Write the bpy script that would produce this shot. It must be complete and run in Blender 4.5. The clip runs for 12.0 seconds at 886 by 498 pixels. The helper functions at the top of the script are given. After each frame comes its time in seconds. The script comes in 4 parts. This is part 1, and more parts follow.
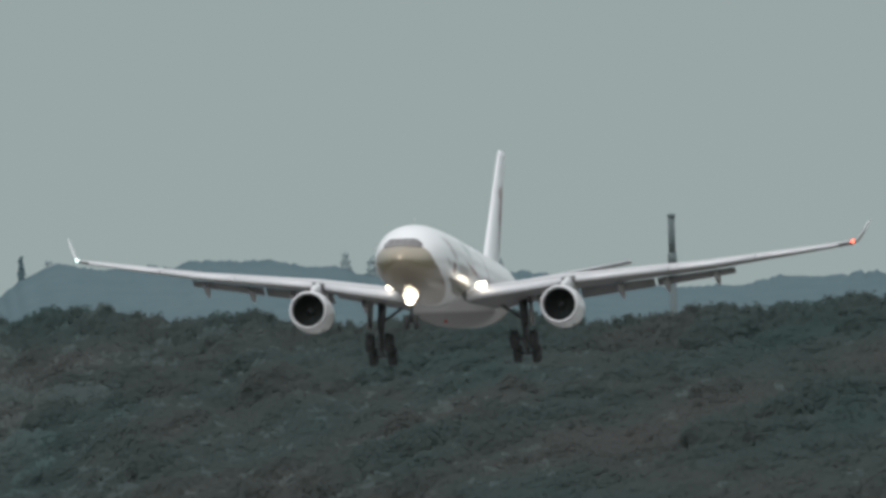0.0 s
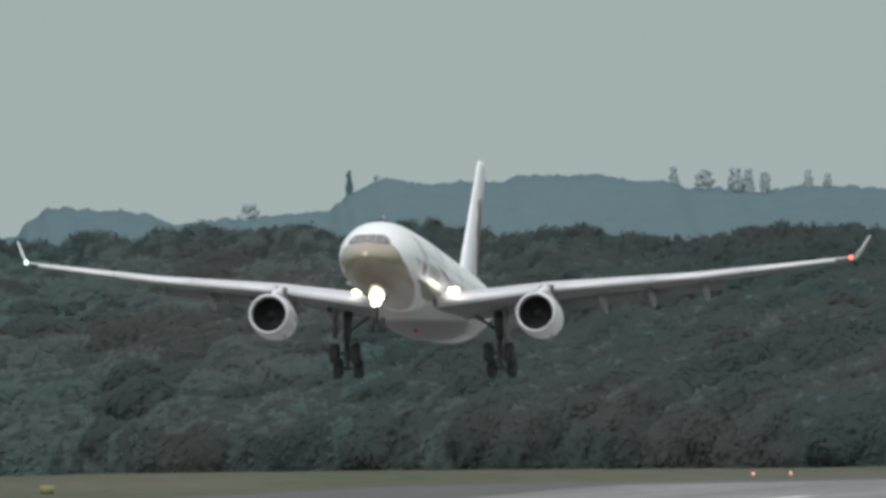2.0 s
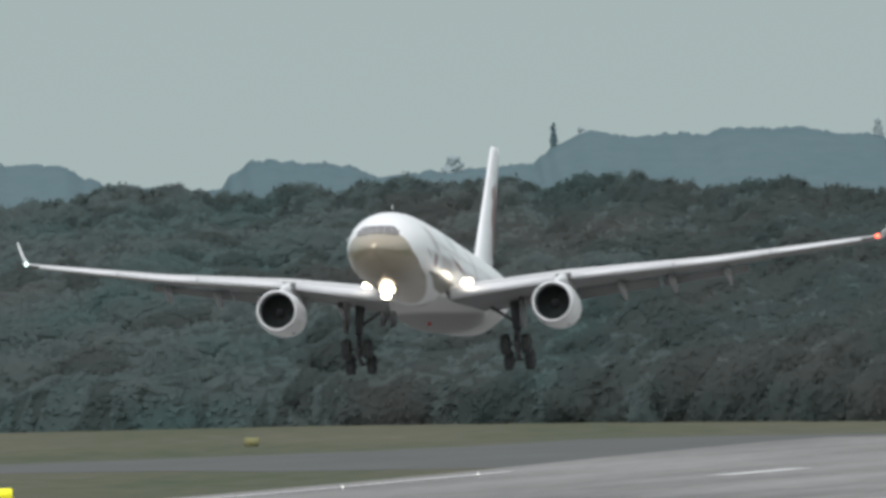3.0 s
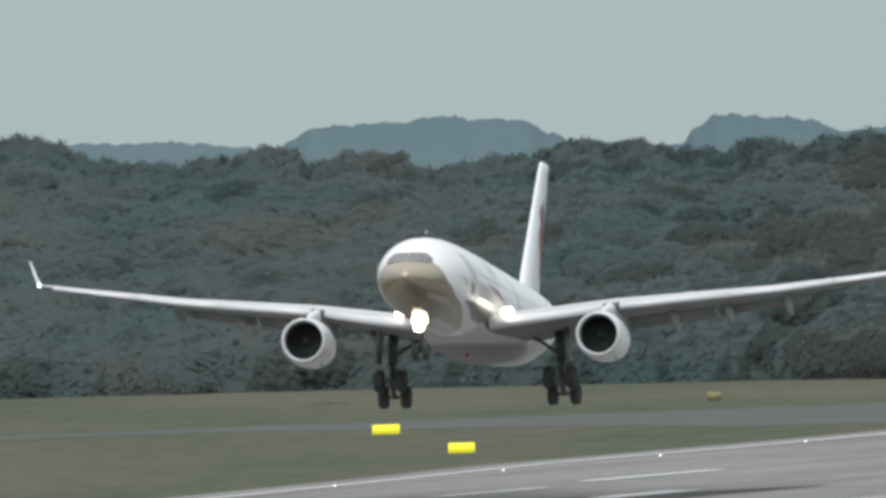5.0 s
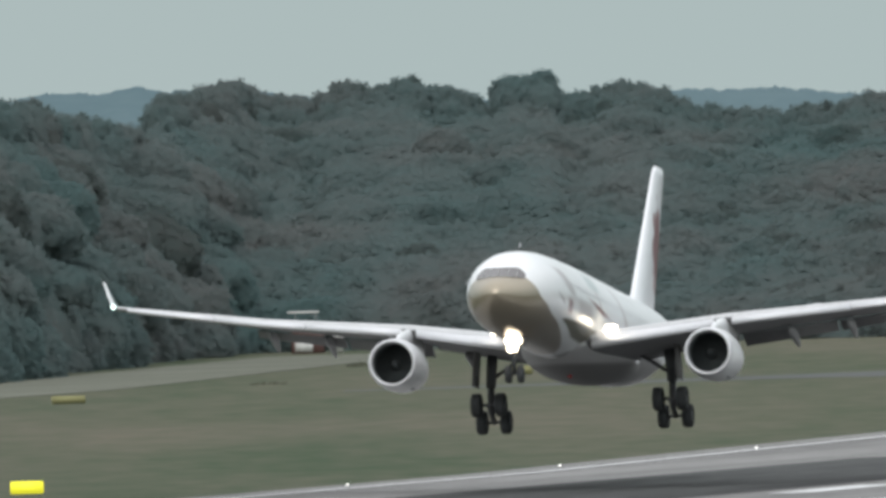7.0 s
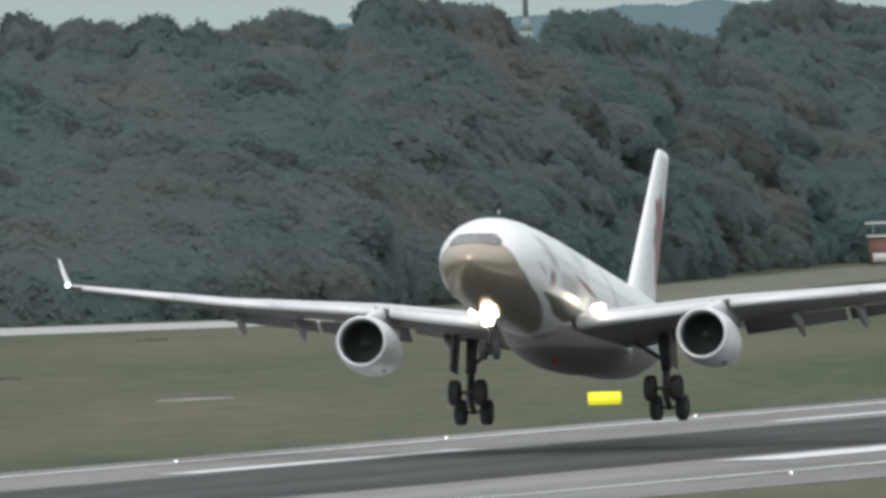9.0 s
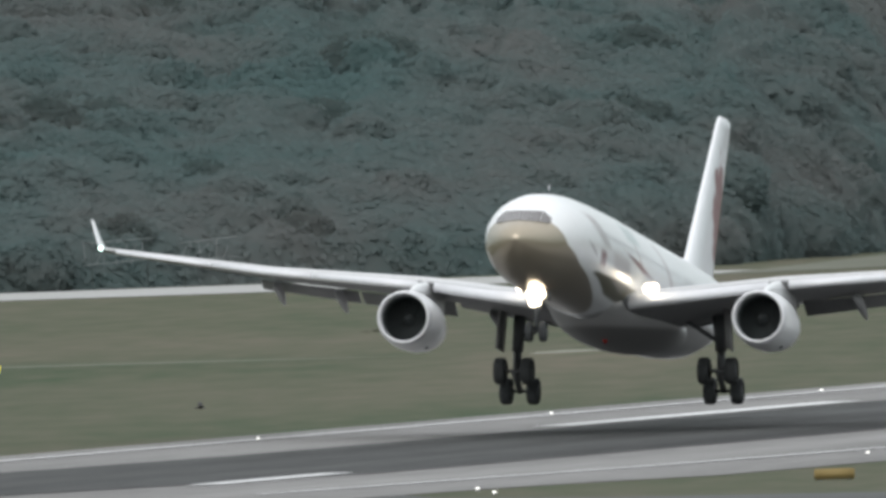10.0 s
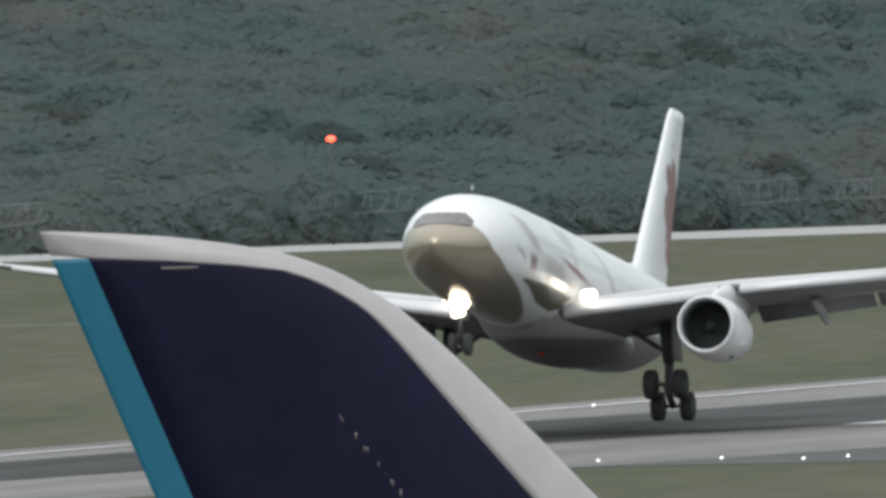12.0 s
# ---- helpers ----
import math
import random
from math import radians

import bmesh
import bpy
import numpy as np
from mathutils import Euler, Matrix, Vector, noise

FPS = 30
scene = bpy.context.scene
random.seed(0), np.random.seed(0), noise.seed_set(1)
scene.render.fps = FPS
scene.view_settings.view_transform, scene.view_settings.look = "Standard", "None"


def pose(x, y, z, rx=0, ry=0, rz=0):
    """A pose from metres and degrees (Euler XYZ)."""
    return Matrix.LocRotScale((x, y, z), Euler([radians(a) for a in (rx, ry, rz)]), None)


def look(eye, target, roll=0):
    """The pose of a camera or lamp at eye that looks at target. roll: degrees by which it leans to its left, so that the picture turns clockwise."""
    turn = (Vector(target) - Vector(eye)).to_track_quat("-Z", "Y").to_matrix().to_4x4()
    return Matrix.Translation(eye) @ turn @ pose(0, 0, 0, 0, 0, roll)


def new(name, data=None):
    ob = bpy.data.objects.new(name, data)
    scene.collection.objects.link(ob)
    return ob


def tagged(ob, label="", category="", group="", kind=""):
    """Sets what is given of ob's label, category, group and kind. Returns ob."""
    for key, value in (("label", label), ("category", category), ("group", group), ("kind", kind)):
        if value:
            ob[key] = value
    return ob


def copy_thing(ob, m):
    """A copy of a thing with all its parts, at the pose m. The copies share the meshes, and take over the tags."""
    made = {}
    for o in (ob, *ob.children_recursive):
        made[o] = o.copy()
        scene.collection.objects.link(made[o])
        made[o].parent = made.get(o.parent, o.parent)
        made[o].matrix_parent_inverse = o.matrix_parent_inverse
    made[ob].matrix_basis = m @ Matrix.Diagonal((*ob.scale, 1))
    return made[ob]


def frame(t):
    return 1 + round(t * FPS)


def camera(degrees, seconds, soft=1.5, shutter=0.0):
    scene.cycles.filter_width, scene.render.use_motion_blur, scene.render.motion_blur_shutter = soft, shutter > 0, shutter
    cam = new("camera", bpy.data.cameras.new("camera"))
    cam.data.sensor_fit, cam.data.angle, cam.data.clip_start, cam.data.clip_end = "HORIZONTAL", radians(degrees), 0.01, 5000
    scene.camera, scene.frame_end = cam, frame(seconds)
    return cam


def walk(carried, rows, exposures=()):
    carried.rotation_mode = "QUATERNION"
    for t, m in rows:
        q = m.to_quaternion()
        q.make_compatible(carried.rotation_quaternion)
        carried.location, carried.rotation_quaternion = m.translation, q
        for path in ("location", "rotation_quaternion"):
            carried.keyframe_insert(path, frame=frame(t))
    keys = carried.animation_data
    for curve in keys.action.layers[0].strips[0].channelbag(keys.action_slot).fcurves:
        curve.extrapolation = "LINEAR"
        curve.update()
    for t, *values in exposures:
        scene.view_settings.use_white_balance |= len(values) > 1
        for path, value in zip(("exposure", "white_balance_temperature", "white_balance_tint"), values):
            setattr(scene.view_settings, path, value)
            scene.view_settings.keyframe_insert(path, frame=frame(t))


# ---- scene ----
cam = camera(1.66365, 12.0, 3.6)
EYE = (0.0, 0.0, 25.0)
# seconds and the point, 1000 m out, that the long lens looks at
CAMERA_ROWS = [
    (0, 51.767, 998.659, 25.161),
    (0.5, 48.707, 998.813, 25.166),
    (1, 45.292, 998.974, 24.756),
    (1.5, 42.819, 999.082, 23.580),
    (2, 40.949, 999.159, 22.672),
    (2.5, 38.660, 999.248, 21.972),
    (3, 34.215, 999.408, 21.310),
    (3.5, 27.647, 999.609, 20.795),
    (3.7, 25.261, 999.672, 20.667),
    (5.3, 17.148, 999.841, 20.166),
    (5.5, 15.200, 999.872, 20.094),
    (6, 8.320, 999.953, 19.946),
    (6.5, 3.140, 999.981, 19.654),
    (6.7, 1.521, 999.983, 19.443),
    (8.3, -12.259, 999.895, 17.237),
    (8.5, -14.451, 999.864, 17.080),
    (9, -19.836, 999.769, 16.683),
    (9.5, -25.156, 999.643, 16.006),
    (10, -32.174, 999.437, 15.477),
    (10.5, -38.173, 999.220, 14.913),
    (11, -43.283, 999.006, 14.323),
    (11.5, -47.753, 998.799, 14.048),
    (12, -53.655, 998.500, 14.130),
]
AIRLINER_ROWS = [
    (0, 118.11, 2266.29, 23.03, 10.49, 4.72, -0.26),
    (0.5, 110.06, 2232.51, 21.43, 10.28, 5.15, -1.27),
    (1, 101.84, 2198.80, 19.85, 10.23, 5.49, -2.28),
    (1.5, 94.09, 2164.99, 18.56, 10.21, 5.94, -2.36),
    (2, 85.93, 2131.31, 17.32, 10.09, 6.31, -1.27),
    (2.5, 78.34, 2097.52, 16.28, 10.13, 6.35, -0.38),
    (3, 70.19, 2063.89, 15.30, 10.12, 6.16, 0.27),
    (3.5, 62.62, 2030.14, 14.38, 9.94, 6.13, 0.76),
    (5.5, 30.34, 1895.88, 11.41, 9.76, 5.86, -0.53),
    (6, 22.04, 1862.43, 10.80, 9.77, 5.49, -0.15),
    (6.5, 14.24, 1828.88, 10.26, 9.84, 5.36, 0.38),
    (8.5, -17.92, 1695.18, 7.92, 9.48, 7.30, -0.03),
    (9, -26.26, 1661.89, 7.78, 9.44, 7.33, -0.18),
    (9.5, -34.13, 1628.51, 7.60, 9.23, 7.20, -0.83),
    (10, -42.14, 1595.19, 7.66, 8.90, 7.00, -1.46),
    (10.5, -49.61, 1561.76, 7.49, 8.63, 6.89, -1.66),
    (11, -57.71, 1528.51, 7.28, 8.56, 7.02, -1.13),
    (11.5, -65.14, 1495.12, 7.10, 8.53, 7.21, -0.57),
    (12, -73.09, 1461.88, 6.84, 8.49, 7.00, -0.32),
]
walk(cam, [(t, look(EYE, (x, y, z), -1.70)) for t, x, y, z in CAMERA_ROWS],
     [(0, -0.25), (2.5, -0.03), (5.5, 0.12), (9, 0.15), (12, 0.1)])

# ---- light: an even grey overcast, brighter overhead, with a broad veiled sun ----
SUN_UP, SUN_TURN = radians(38), radians(192)
world = bpy.data.worlds.new("overcast")
scene.world = world
world.use_nodes = True
wt = world.node_tree
wt.nodes.clear()
w_out = wt.nodes.new("ShaderNodeOutputWorld")
w_bg = wt.nodes.new("ShaderNodeBackground")
w_bg2 = wt.nodes.new("ShaderNodeBackground")
w_add = wt.nodes.new("ShaderNodeAddShader")
w_sky = wt.nodes.new("ShaderNodeTexSky")
w_sky.sky_type = "NISHITA"
w_sky.sun_disc = False
w_sky.sun_elevation, w_sky.sun_rotation = SUN_UP, SUN_TURN
w_sky.air_density, w_sky.dust_density = 1.0, 4.0
w_tc = wt.nodes.new("ShaderNodeTexCoord")
w_sep = wt.nodes.new("ShaderNodeSeparateXYZ")
w_ramp = wt.nodes.new("ShaderNodeValToRGB")
w_ramp.color_ramp.elements[0].position = 0.0
w_ramp.color_ramp.elements[0].color = (0.378, 0.455, 0.455, 1)
w_ramp.color_ramp.elements[1].position = 1.0
w_ramp.color_ramp.elements[1].color = (1.16, 1.2, 1.25, 1)
w_mid = w_ramp.color_ramp.elements.new(0.03)
w_mid.color = (0.360, 0.432, 0.432, 1)
w_mid = w_ramp.color_ramp.elements.new(0.45)
w_mid.color = (0.93, 0.985, 1.02, 1)
w_bg.inputs["Strength"].default_value = 1.0
w_bg2.inputs["Strength"].default_value = 0.004
wt.links.new(w_tc.outputs["Generated"], w_sep.inputs[0])
wt.links.new(w_sep.outputs["Z"], w_ramp.inputs[0])
wt.links.new(w_ramp.outputs["Color"], w_bg.inputs["Color"])
wt.links.new(w_sky.outputs["Color"], w_bg2.inputs["Color"])
wt.links.new(w_bg.outputs[0], w_add.inputs[0])
wt.links.new(w_bg2.outputs[0], w_add.inputs[1])
wt.links.new(w_add.outputs[0], w_out.inputs["Surface"])

sun = new("sun", bpy.data.lights.new("sun", "SUN"))
sun.data.energy, sun.data.angle, sun.data.color = 0.9, radians(40), (1.0, 0.97, 0.93)
sun.matrix_world = look((0, 0, 0), (-math.sin(SUN_TURN) * math.cos(SUN_UP), -math.cos(SUN_TURN) * math.cos(SUN_UP), -math.sin(SUN_UP)))


# ---- materials ----
def material(name, colour, rough=0.7, metal=0.0, vary=0.15, scale=1.0, bump=0.0, bump_scale=20.0, tint=None, spec=0.5, stretch=(1, 1, 1), coat=0.0, islands=0.0, turn=0.0, grain=1.0, thin=0.0):
    """A surface with colour variation at two scales and fine relief, in metres of its own space."""
    m = bpy.data.materials.new(name)
    m.use_nodes = True
    nt = m.node_tree
    b = nt.nodes["Principled BSDF"]
    tc = nt.nodes.new("ShaderNodeTexCoord")
    mp = nt.nodes.new("ShaderNodeMapping")
    mp.inputs["Scale"].default_value = stretch
    if turn:
        mp.vector_type = "TEXTURE"
        mp.inputs["Rotation"].default_value = (0, 0, -turn)
        mp.inputs["Scale"].default_value = tuple(1 / c for c in stretch)
    nt.links.new(tc.outputs["Object"], mp.inputs["Vector"])
    big = nt.nodes.new("ShaderNodeTexNoise")
    big.inputs["Scale"].default_value, big.inputs["Detail"].default_value = 0.25 * scale, 4
    fine = nt.nodes.new("ShaderNodeTexNoise")
    fine.inputs["Scale"].default_value, fine.inputs["Detail"].default_value = 3.0 * scale, 6
    for n in (big, fine):
        nt.links.new(mp.outputs[0], n.inputs["Vector"])
    half = nt.nodes.new("ShaderNodeMath")
    half.operation = "MULTIPLY_ADD"
    nt.links.new(big.outputs["Fac"], half.inputs[0])
    half.inputs[1].default_value = 1.4
    soft = nt.nodes.new("ShaderNodeMath")
    soft.operation = "MULTIPLY"
    soft.inputs[1].default_value = grain
    nt.links.new(fine.outputs["Fac"], soft.inputs[0])
    nt.links.new(soft.outputs[0], half.inputs[2])
    span = nt.nodes.new("ShaderNodeMapRange")
    mean, wide = 0.7 + 0.5 * grain, 0.25 + 0.15 * grain
    span.inputs["From Min"].default_value, span.inputs["From Max"].default_value = mean - wide, mean + wide
    nt.links.new(half.outputs[0], span.inputs["Value"])
    mix = nt.nodes.new("ShaderNodeMix")
    mix.data_type = "RGBA"
    other = tint if tint else tuple(c * (1 + vary) for c in colour)
    base = colour if tint else tuple(c * (1 - vary) for c in colour)
    mix.inputs["A"].default_value = (*base, 1)
    mix.inputs["B"].default_value = (*other, 1)
    nt.links.new(span.outputs[0], mix.inputs["Factor"])
    col = mix.outputs["Result"]
    if islands:
        geo = nt.nodes.new("ShaderNodeNewGeometry")
        hsv = nt.nodes.new("ShaderNodeHueSaturation")
        mr = nt.nodes.new("ShaderNodeMapRange")
        mr.inputs["To Min"].default_value, mr.inputs["To Max"].default_value = 1 - islands, 1 + islands
        nt.links.new(geo.outputs["Random Per Island"], mr.inputs["Value"])
        nt.links.new(mr.outputs[0], hsv.inputs["Value"])
        nt.links.new(col, hsv.inputs["Color"])
        col = hsv.outputs["Color"]
    nt.links.new(col, b.inputs["Base Color"])
    b.inputs["Roughness"].default_value = rough
    b.inputs["Metallic"].default_value = metal
    b.inputs["Specular IOR Level"].default_value = spec
    b.inputs["Coat Weight"].default_value = coat
    b.inputs["Coat Roughness"].default_value = 0.08
    if bump:
        bn = nt.nodes.new("ShaderNodeTexNoise")
        bn.inputs["Scale"].default_value, bn.inputs["Detail"].default_value = bump_scale, 4
        nt.links.new(mp.outputs[0], bn.inputs["Vector"])
        bp = nt.nodes.new("ShaderNodeBump")
        bp.inputs["Strength"].default_value = bump
        bp.inputs["Distance"].default_value = 0.05
        nt.links.new(bn.outputs["Fac"], bp.inputs["Height"])
        nt.links.new(bp.outputs[0], b.inputs["Normal"])
    if thin:
        # thin leaves pass part of the light on
        tr = nt.nodes.new("ShaderNodeBsdfTranslucent")
        nt.links.new(col, tr.inputs["Color"])
        ms = nt.nodes.new("ShaderNodeMixShader")
        ms.inputs[0].default_value = thin
        nt.links.new(b.outputs[0], ms.inputs[1])
        nt.links.new(tr.outputs[0], ms.inputs[2])
        nt.links.new(ms.outputs[0], nt.nodes["Material Output"].inputs["Surface"])
    return m


def glow(name, colour, strength):
    m = bpy.data.materials.new(name)
    m.use_nodes = True
    b = m.node_tree.nodes["Principled BSDF"]
    b.inputs["Base Color"].default_value = (*colour, 1)
    b.inputs["Emission Color"].default_value = (*colour, 1)
    b.inputs["Emission Strength"].default_value = strength
    return m


WHITE = material("white aircraft paint", (0.84, 0.845, 0.855), 0.28, 0, 0.04, 0.6, coat=0.3)
GREY_PAINT = material("grey wing paint", (0.50, 0.51, 0.53), 0.35, 0, 0.07, 0.8)
DARK_METAL = material("dark engine metal", (0.07, 0.08, 0.082), 0.8, 0.0, 0.2, 2.0)
FAN = material("fan blade titanium", (0.030, 0.036, 0.037), 0.8, 0.0, 0.2, 3.0)
GEAR_METAL = material("landing gear steel", (0.11, 0.115, 0.12), 0.55, 0.2, 0.2, 3.0)
TYRE = material("tyre rubber", (0.045, 0.048, 0.050), 0.85, 0, 0.3, 3.0)
GLASS_DARK = material("cockpit glass", (0.17, 0.16, 0.16), 0.15, 0, 0.1, 1.0)
CABIN_GLASS = material("pale cabin glass", (0.60, 0.60, 0.62), 0.3, 0, 0.05, 1.0)
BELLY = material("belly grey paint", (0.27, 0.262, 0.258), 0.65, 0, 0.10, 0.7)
GRASS = material("autumn grass", (0.058, 0.080, 0.048), 0.95, 0, 0.1, 0.5, 0.4, 14, tint=(0.132, 0.118, 0.090), spec=0.05, stretch=(0.22, 0.035, 1), grain=0.9)
ASPHALT = material("runway concrete", (0.212, 0.207, 0.203), 0.9, 0, 0.30, 0.5, 0.2, 6, spec=0.1, stretch=(1, 0.07, 1), turn=0.24)
RUBBERED = material("rubbered wet asphalt", (0.070, 0.071, 0.071), 0.9, 0, 0.45, 0.5, 0.2, 6, spec=0.08, stretch=(1, 0.06, 1), turn=0.24)
TAXI = material("taxiway asphalt", (0.102, 0.106, 0.104), 0.9, 0, 0.12, 0.3, 0.2, 6, spec=0.1)
ROAD = material("pale perimeter road", (0.36, 0.36, 0.35), 0.85, 0, 0.10, 0.3, 0.1, 6, spec=0.2)
WEED = material("dry weeds", (0.085, 0.088, 0.065), 0.9, 0, 0.2, 2.0, spec=0.05)
TRACK = material("worn grassy gravel", (0.145, 0.15, 0.122), 0.95, 0, 0.15, 0.2, spec=0.05)
BARE = material("bare pale gravel", (0.24, 0.24, 0.20), 0.95, 0, 0.2, 0.3, spec=0.05)
MARK = material("white runway paint", (0.62, 0.62, 0.62), 0.7, 0, 0.18, 1.5)
# leaf colour raised and blued to stand in for distance haze
LEAF = material("haze-lifted woodland foliage", (0.104, 0.160, 0.158), 0.95, 0, 0.2, 0.34, tint=(0.150, 0.160, 0.156), spec=0.02, islands=0.08, stretch=(0.6, 0.3, 1.2), grain=0.35, thin=0.45)
# a darker leaf tone, picked crown by crown along the wood
DARKLEAF = material("dark foliage", (0.072, 0.110, 0.107), 0.95, 0, 0.2, 0.34, tint=(0.108, 0.113, 0.109), spec=0.02, islands=0.06, stretch=(0.6, 0.3, 1.2), grain=0.35, thin=0.45)
# far foliage: blue-grey haze is put into the base colour
HAZY_FARLEAF = material("haze-blue hill woods", (0.105, 0.155, 0.172), 1.0, 0, 0.1, 0.10, 0.6, 0.5, tint=(0.125, 0.176, 0.192), spec=0.0)
# hilltop trees, paled beyond real leaves to carry the haze
HAZY_FARTREE = material("haze-paled tree foliage", (0.33, 0.39, 0.405), 1.0, 0, 0.06, 0.5, spec=0.0)
AMBER = material("amber sign face", (0.26, 0.19, 0.07), 0.7, 0, 0.1, 2.0)
YELLOW = glow("lit yellow sign face", (0.85, 0.80, 0.04), 0.55)
DULL_YELLOW = material("unlit yellow sign face", (0.27, 0.26, 0.12), 0.7, 0, 0.1, 2.0)
POST = material("galvanised steel", (0.30, 0.32, 0.32), 0.7, 0.1, 0.1, 2.0)
PALE_STEEL = material("dull aluminium tube", (0.24, 0.26, 0.26), 0.6, 0.1, 0.1, 2.0)
DARK_POST = material("dark weathered pole", (0.06, 0.072, 0.07), 0.8, 0, 0.2, 2.0)
FEATHER = material("black feathers", (0.03, 0.03, 0.032), 0.7, 0, 0.2, 8.0)
RED_PAINT = material("faded red cladding", (0.21, 0.115, 0.105), 0.8, 0, 0.2, 1.0)
PALE_PAINT = material("weathered white panel", (0.62, 0.62, 0.60), 0.7, 0, 0.1, 1.0)
# distant concrete and steel have the haze mixed into their greys
TOWER_GREY = material("grey concrete with haze tint", (0.14, 0.178, 0.188), 0.9, 0, 0.1, 0.2)
MAST_GREY = material("steel paled with haze tint", (0.25, 0.30, 0.31), 0.9, 0, 0.08, 0.2)
NAVY = material("navy tail paint", (0.009, 0.009, 0.028), 0.5, 0, 0.2, 0.8, spec=0.12)
PALE_TAIL_GREY = material("pale grey on the tail", (0.17, 0.155, 0.16), 0.5, 0, 0.2, 4.0)
TEAL = material("teal tail stripe", (0.004, 0.125, 0.205), 0.5, 0, 0.08, 0.8)
LAMP = glow("landing lamp", (1.0, 0.87, 0.66), 8.0)
LAMP_WHITE = glow("edge lamp", (1.0, 0.97, 0.92), 1.1)
NAV_RED = glow("red navigation lamp", (1.0, 0.10, 0.05), 6.0)
OBST_RED = glow("red obstruction lamp", (1.0, 0.10, 0.05), 3.0)
END_RED = glow("dim red runway end lamp", (1.0, 0.42, 0.34), 0.7)
NAV_WHITE = glow("pale navigation lamp", (0.75, 1.0, 0.95), 3.0)
RED_LENS = material("red beacon lens", (0.5, 0.03, 0.02), 0.2, 0, 0.1, 3.0)


def livery():
    """White body paint with a bronze lower nose and brown swirls along the flanks."""
    m = material("white and bronze livery", (0.84, 0.845, 0.855), 0.28, 0, 0.04, 0.5, coat=0.3)
    nt = m.node_tree
    b = nt.nodes["Principled BSDF"]
    white = b.inputs["Base Color"].links[0].from_socket
    tc = nt.nodes.new("ShaderNodeTexCoord")
    sep = nt.nodes.new("ShaderNodeSeparateXYZ")
    nt.links.new(tc.outputs["Object"], sep.inputs[0])

    def calc(op, a, c, clamp=False):
        n = nt.nodes.new("ShaderNodeMath")
        n.operation = op
        n.use_clamp = clamp
        for k, v in enumerate((a, c)):
            if isinstance(v, (int, float)):
                n.inputs[k].default_value = v
            else:
                nt.links.new(v, n.inputs[k])
        return n.outputs[0]

    def step(v, lo, hi):
        r = nt.nodes.new("ShaderNodeMapRange")
        r.interpolation_type = "SMOOTHSTEP"
        r.inputs["From Min"].default_value, r.inputs["From Max"].default_value = lo, hi
        nt.links.new(v, r.inputs["Value"])
        return r.outputs[0]

    def blend(fac, a, colour):
        n = nt.nodes.new("ShaderNodeMix")
        n.data_type = "RGBA"
        nt.links.new(fac, n.inputs["Factor"])
        nt.links.new(a, n.inputs["A"])
        n.inputs["B"].default_value = (*colour, 1)
        return n.outputs["Result"]

    x, z = sep.outputs["X"], sep.outputs["Z"]
    wob = nt.nodes.new("ShaderNodeTexNoise")
    wob.inputs["Scale"].default_value, wob.inputs["Detail"].default_value = 0.22, 2
    nt.links.new(tc.outputs["Object"], wob.inputs["Vector"])
    w = calc("SUBTRACT", wob.outputs["Fac"], 0.5)
    # bronze bib: below a line that falls from the windscreen to the belly
    def slope(x0, z0, k):
        return calc("ADD", calc("MULTIPLY", calc("SUBTRACT", x, x0), k), z0)

    line = calc("MINIMUM", calc("MAXIMUM", calc("MAXIMUM", slope(27.22, 0.31, 0.94), slope(26.15, -0.68, 0.28)), slope(23.7, -1.38, 0.12)), 0.44)
    bib = calc("MULTIPLY", step(calc("SUBTRACT", line, z), 0.0, 0.12), step(x, 10.0, 11.2))
    col = blend(bib, white, (0.39, 0.338, 0.262))
    nt.links.new(calc("MULTIPLY", bib, 0.6), b.inputs["Metallic"])

    def band(centre, slope, width, soft, colour, z0, z1, ragged=1.5):
        """A slanting brush stroke across the flank, ragged at its edges."""
        off = calc("SUBTRACT", calc("ADD", x, calc("MULTIPLY", w, ragged)), calc("ADD", calc("MULTIPLY", z, slope), centre))
        m1 = calc("SUBTRACT", 1.0, step(calc("ABSOLUTE", off, 0.0), width, width + soft))
        m2 = calc("MULTIPLY", step(z, z0 - 0.2, z0 + 0.2), calc("SUBTRACT", 1.0, step(z, z1 - 0.2, z1 + 0.2)))
        return blend(calc("MULTIPLY", calc("MULTIPLY", m1, m2), 0.95), col, colour)

    for stroke in ((14.6, 0.5, 1.6, 1.4, (0.60, 0.575, 0.575), -1.2, -0.1), (18.5, 1.9, 0.6, 1.0, (0.46, 0.42, 0.42), 0.0, 1.4), (19.7, 0.5, 0.45, 0.4, (0.19, 0.075, 0.08), -1.05, -0.3), (8.8, 1.25, 0.08, 0.35, (0.50, 0.43, 0.43), -0.3, 1.7), (9.9, 8.8, 0.9, 0.9, (0.22, 0.10, 0.10), -0.32, 0.26), (9.2, 0.8, 1.3, 1.0, (0.50, 0.56, 0.56), 1.0, 1.9), (23.3, 3.0, 0.12, 0.5, (0.42, 0.41, 0.42), -0.72, -0.2), (0.5, 1.4, 0.15, 0.8, (0.58, 0.54, 0.54), -0.4, 1.8)):
        col = band(*stroke)
    # olive ribbon sweeping back from the bib to the wing root
    grow = calc("SUBTRACT", 1.0, step(x, 13.5, 20.5))
    mid = calc("SUBTRACT", calc("MULTIPLY", w, 0.3), calc("ADD", calc("MULTIPLY", grow, 0.20), 1.50))
    rib = calc("SUBTRACT", calc("ADD", calc("MULTIPLY", grow, 0.36), 0.08), calc("ABSOLUTE", calc("SUBTRACT", z, mid), 0.0))
